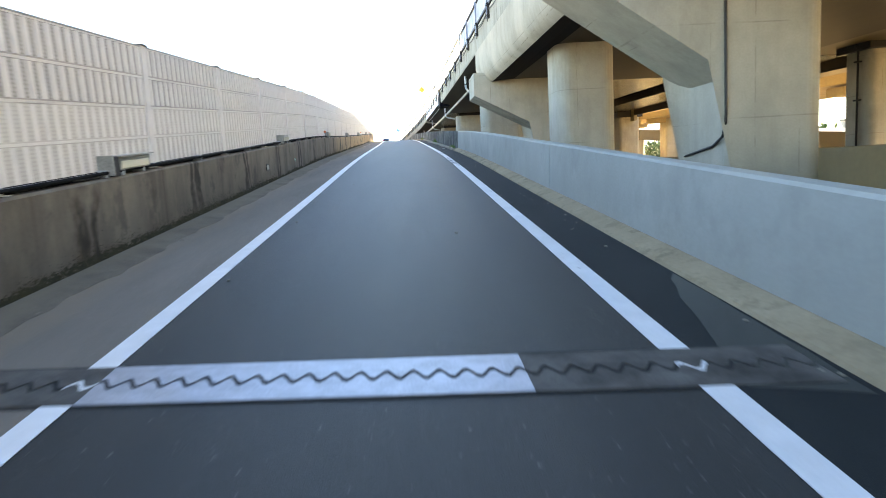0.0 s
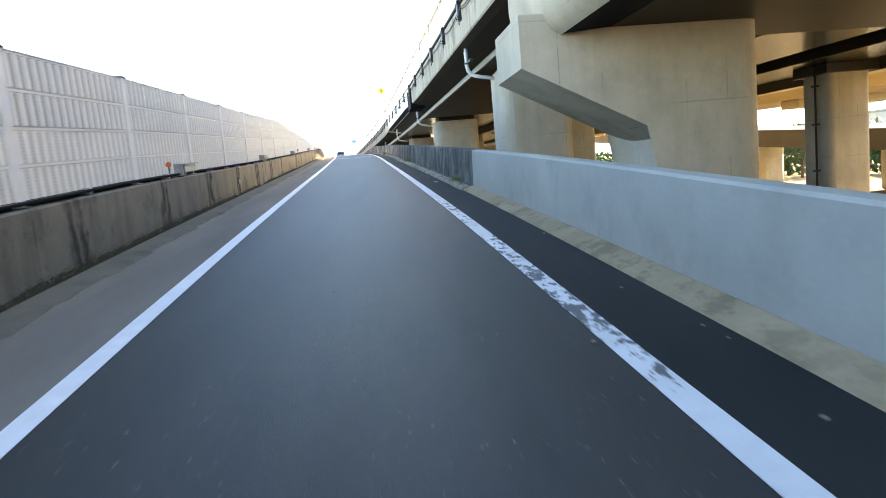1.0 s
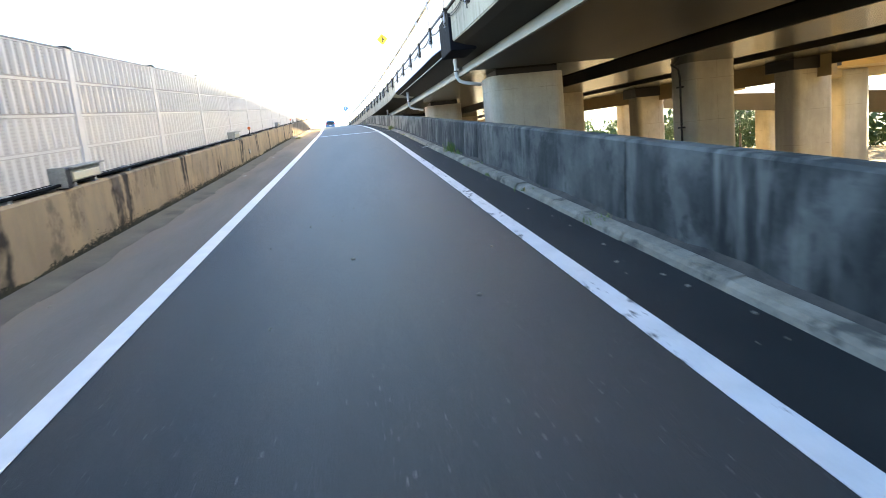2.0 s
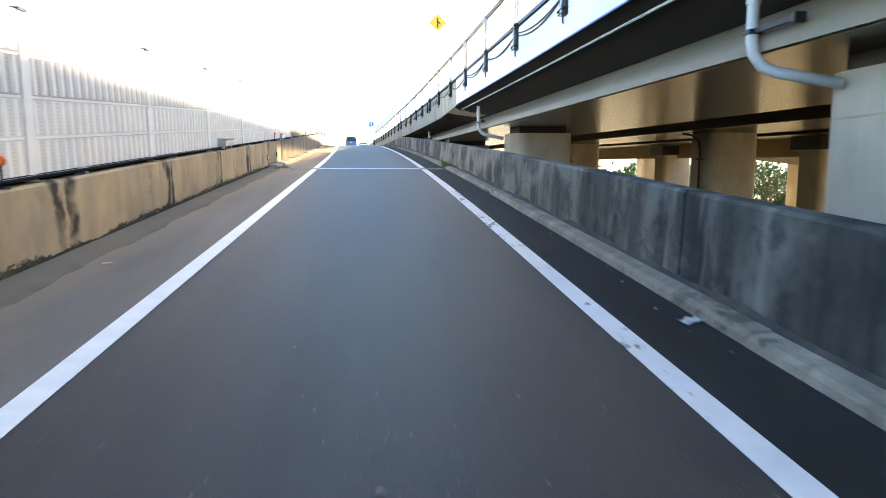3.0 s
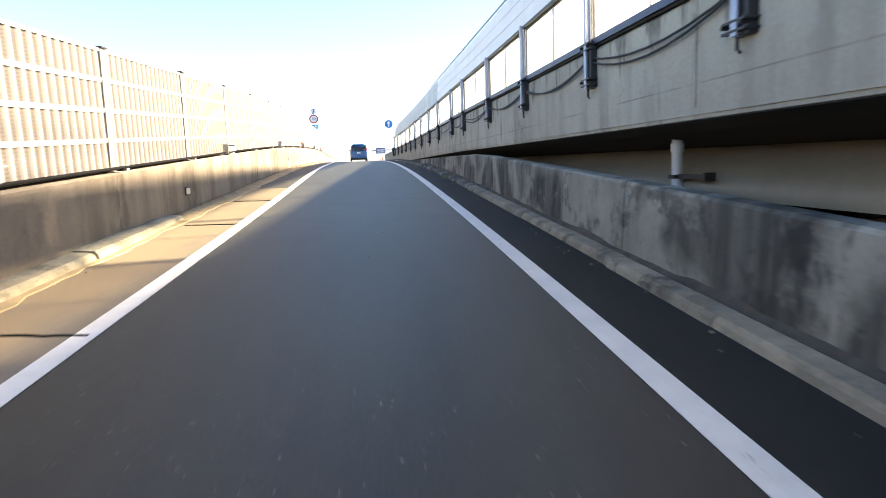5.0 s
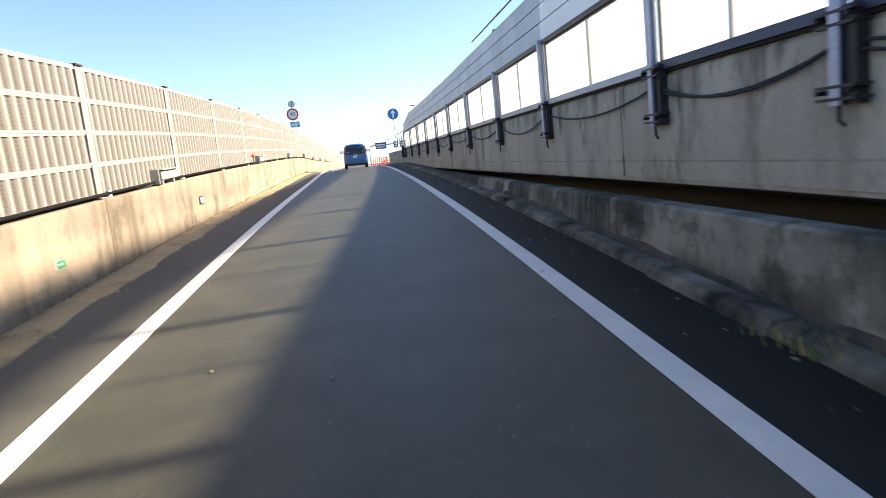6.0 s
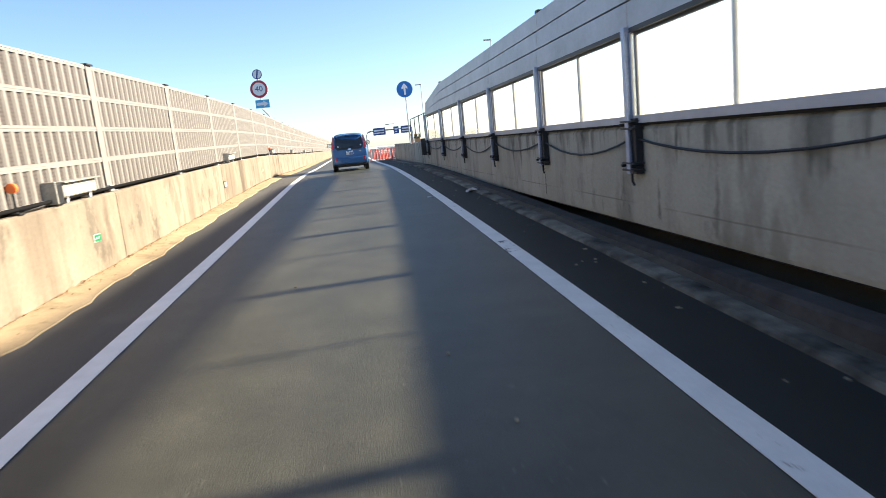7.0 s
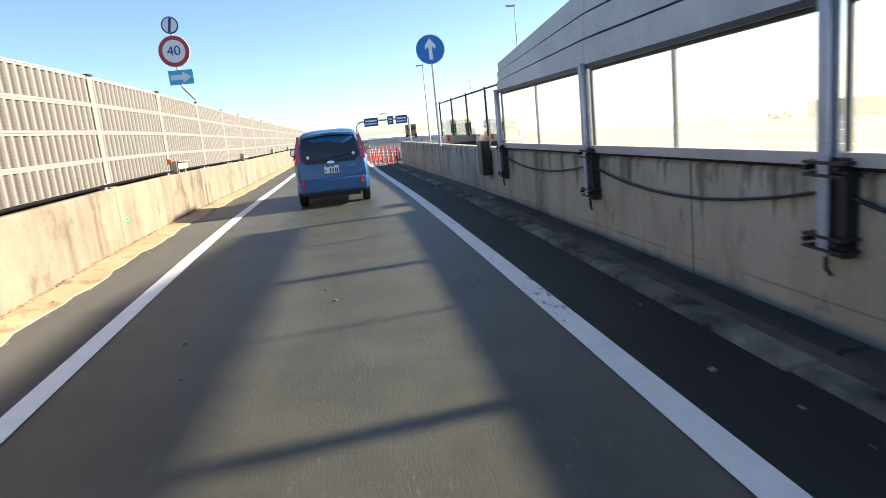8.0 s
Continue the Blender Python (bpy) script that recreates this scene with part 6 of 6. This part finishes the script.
def build_truck(loc, scale, mat, label, name="delivery_van", cat="van"):
    th = thing(name, label, cat, loc)
    th.scale = (scale,) * 3
    part("cargo_box", bevelled_box(-1.0, 1.0, 0.0, 3.4, 0.7, 2.6, 0.08, 3), mat, th)
    part("cab", bevelled_box(-0.95, 0.95, 3.45, 4.9, 0.5, 2.1, 0.15, 3), mat, th)
    part("rear_window", bevelled_box(-0.75, 0.75, -0.02, 0.02, 1.6, 2.3, 0.03), M_CAR_GLASS, th)
    part("windscreen", bevelled_box(-0.85, 0.85, 4.82, 4.93, 1.3, 1.95, 0.03), M_CAR_GLASS, th)
    part("bumper", bevelled_box(-1.0, 1.0, -0.1, 0.1, 0.45, 0.7, 0.03), M_CAR_BLACK, th)
    for s in (-1, 1):
        part("tail_lamp", bevelled_box(s * 0.85 - 0.08, s * 0.85 + 0.08, -0.05, 0.02, 0.75, 1.0, 0.02), M_TAIL, th)
        for y in (0.7, 4.2):
            bm = bmesh.new()
            tube(bm, [(s * 0.75, y, 0.38), (s * 0.98, y, 0.38)], 0.38, 18)
            part("wheel", bm, M_RUBBER, th)
    return th


def build_distance():
    M_BEIGE = plain("beige_vehicle_paint", (0.5, 0.42, 0.3), 0.3, coat=0.3)
    build_van((1.75, 164.0, road_z(164) - 0.01), 1.0, M_BEIGE, "beige rounded van on the motorway behind the fence")
    build_van((3.75, 161.5, road_z(161.5) - 0.01), 0.9, M_BEIGE, "beige rounded van waiting on the motorway")
    build_truck((3.4, 262.0, 7.2), 1.1, plain("orange_truck_paint", (0.45, 0.25, 0.1), 0.4), "orange and green works truck far along the motorway", "works_truck", "truck")
    # low concrete wall and far buildings and trees past the viaduct
    th = thing("low_wall", "low yellowish concrete wall under the viaduct", "wall")
    # Wall coloured tan for the warm light on it.
    part("body", bevelled_box(11.4, 11.8, -40, 23, -1.6, 1.15, 0.03), M_TAN_DECK, th)
    # the matching ramp on the viaduct's other side
    th = thing("far_ramp", "sloping girder ramp on columns beyond the viaduct", "ramp")
    v, f = [], []
    for k in range(10):
        y = 5 + k * 13
        zt = 2.7 + 0.068 * (y - 48)
        v += [(38.5, y, zt - 1.6), (38.5, y, zt), (45, y, zt), (45, y, zt - 1.6)]
        if k:
            o = 4 * k - 4
            f += [(o + i, o + (i + 1) % 4, o + 4 + (i + 1) % 4, o + 4 + i) for i in range(4)]
    f += [(0, 1, 2, 3), (39, 38, 37, 36)]
    mesh_object("girder", v, f, M_GIRDER_DIM, th)
    for y in range(40, 122, 17):
        zt = 1.1 + 0.068 * (y - 48)
        if zt > 0.3:
            part("column", bevelled_box(40.6, 42.8, y - 1.1, y + 1.1, -1.6, zt, 0.3, 3), M_CONC_PIER, th)
    # another deck between the viaduct and that ramp, tan underneath
    th = thing("second_viaduct", "second motorway deck beyond the first viaduct, tan for bounced light", "viaduct")
    ys = [-60, 20, 50, 96, 124]
    v, f = [], []
    for k, y in enumerate(ys):
        z = max(5.1, 5.4 + 0.026 * (y - 50))
        v += [(27.0, y, z + 0.5), (27.0, y, z + 1.5), (36.0, y, z + 1.5), (36.0, y, z + 0.3), (35.2, y, z), (27.8, y, z)]
        if k:
            o = 6 * k - 6
            f += [(o + i, o + (i + 1) % 6, o + 6 + (i + 1) % 6, o + 6 + i) for i in range(6)]
    o = 6 * len(ys) - 6
    f += [tuple(range(6)), tuple(o + i for i in reversed(range(6)))]
    mesh_object("deck", v, f, M_TAN_DECK, th)
    for y in (-34, -17, 0, 17, 34, 51, 68, 85, 102, 121.3):
        z = max(5.1, 5.4 + 0.026 * (y - 50))
        part("column", bevelled_box(30.4, 32.4, y - 1.0, y + 1.0, -1.6, z + 0.05, 0.3, 3), M_CONC_PIER, th)
        part("crosshead", bevelled_box(28.2, 34.8, y - 0.9, y + 0.9, z - 0.55, z + 0.02, 0.05, 1), M_TAN_DECK, th)
    rng = random.Random(3)
    M_B1 = material("far_building_wall", (0.55, 0.53, 0.48), 0.85, scale=0.4, grain=8)
    for i, (x, y, w, d, h) in enumerate(((80, 95, 18, 14, 8), (72, 128, 14, 12, 7), (78, 152, 14, 14, 8))):
        th = thing("apartment_building", "pale mid-rise building beyond the viaduct", "building", (x, y, -1.6), group="far buildings")
        part("wall", bevelled_box(0, w, 0, d, 0, h, 0.05, 1), M_B1, th)
        part("roof", bevelled_box(-0.2, w + 0.2, -0.2, d + 0.2, h, h + 0.4, 0.05, 1), M_CONC_DECK, th)
        for fl in range(int(h // 3)):
            for k in range(int(d // 2.5)):
                part("window", bevelled_box(-0.06, 0.02, 0.8 + k * 2.5, 2.3 + k * 2.5, 0.9 + fl * 3, 2.3 + fl * 3, 0.02, 1), M_CAR_GLASS, th)
    M_BARK = material("bark", (0.12, 0.09, 0.06), 0.9, scale=6, grain=30)
    for x, y, h in ((52, 104, 7.5), (50, 96, 6.0), (55, 118, 7.0), (51, 128, 6.5), (54, 86, 5.5), (58, 140, 7.0), (49, 74, 4.5)):
        th = thing("tree", "leafy green roadside tree beyond the piers", "tree", (x, y, -1.6), group="trees")
        bm = bmesh.new()
        tube(bm, [(0, 0, 0), (0.1, 0, h * 0.3), (0.05, 0.1, h * 0.6), (0.2, 0.1, h * 0.85)], [0.2, 0.16, 0.1, 0.03], 8)
        for k in range(6):
            a = k * 1.05
            tube(bm, [(0.08, 0.05, h * (0.35 + 0.07 * k)), (math.cos(a) * 1.1, math.sin(a) * 1.1, h * (0.5 + 0.07 * k))], [0.07, 0.02], 5)
        part("trunk", bm, M_BARK, th)
        bm = bmesh.new()
        for k in range(900):
            u = Vector((rng.gauss(0, 1), rng.gauss(0, 1), rng.gauss(0, 1))).normalized() * rng.uniform(0.45, 1.0)
            lump = 1 + 0.3 * math.sin(u.x * 5 + x) * math.cos(u.z * 4 + y)
            c = Vector((u.x * h * 0.36 * lump, u.y * h * 0.36 * lump, h * 0.66 + u.z * h * 0.34 * lump))
            m = Matrix.Translation(c) @ Euler((rng.uniform(0, 6), rng.uniform(0, 6), 0)).to_matrix().to_4x4()
            s = rng.uniform(0.12, 0.26)
            q = [bm.verts.new(m @ Vector(p)) for p in ((-s, 0, 0), (0, -s * 0.5, 0.03), (s, 0, 0), (0, s * 0.5, 0.03))]
            bm.faces.new(q)
        part("crown", bm, M_LEAF_TREE, th)["kind"] = "stuff"
    # belt of shrubs and trees along the far side
    bm = bmesh.new()
    for k in range(16000):
        y = rng.uniform(45, 260)
        top = 3.2 + 1.6 * math.sin(y * 0.23) + 1.1 * math.sin(y * 0.61 + 1)
        c = Vector((60 + rng.gauss(0, 1.2), y, -1.6 + rng.random() ** 0.8 * max(1.2, top + 1.6)))
        m = Matrix.Translation(c) @ Euler((rng.uniform(0, 6), rng.uniform(0, 6), 0)).to_matrix().to_4x4()
        w = rng.uniform(0.3, 0.6)
        bm.faces.new([bm.verts.new(m @ Vector(p)) for p in ((-w, 0, 0), (0, -w * 0.6, 0.06), (w, 0, 0), (0, w * 0.6, 0.06))])
    tagged(part("shrub_belt", bm, M_LEAF_TREE, None), "belt of green shrubs and small trees beyond the viaducts", "shrubs", kind="stuff")
    # overhead wires along the viaduct
    th = thing("overhead_wires", "two thin dark wires above the viaduct edge", "wire")
    for dx, z in ((0.3, 10.5), (0.9, 11.3)):
        bm = bmesh.new()
        tube(bm, [(deck_x(y) + dx, y, z + deck_z(y)) for y in range(-40, 130, 10)], 0.022, 5)
        part("wire", bm, M_RUBBER, th)


M_LEAF_TREE = plain("tree_leaf", (0.04, 0.075, 0.015), 0.6)

build_window_barrier()
build_deck_fittings()
build_column_pipes()
build_left_fittings()
build_road_details()
build_weeds()
build_signs()
build_car()
build_far_end()
build_distance()
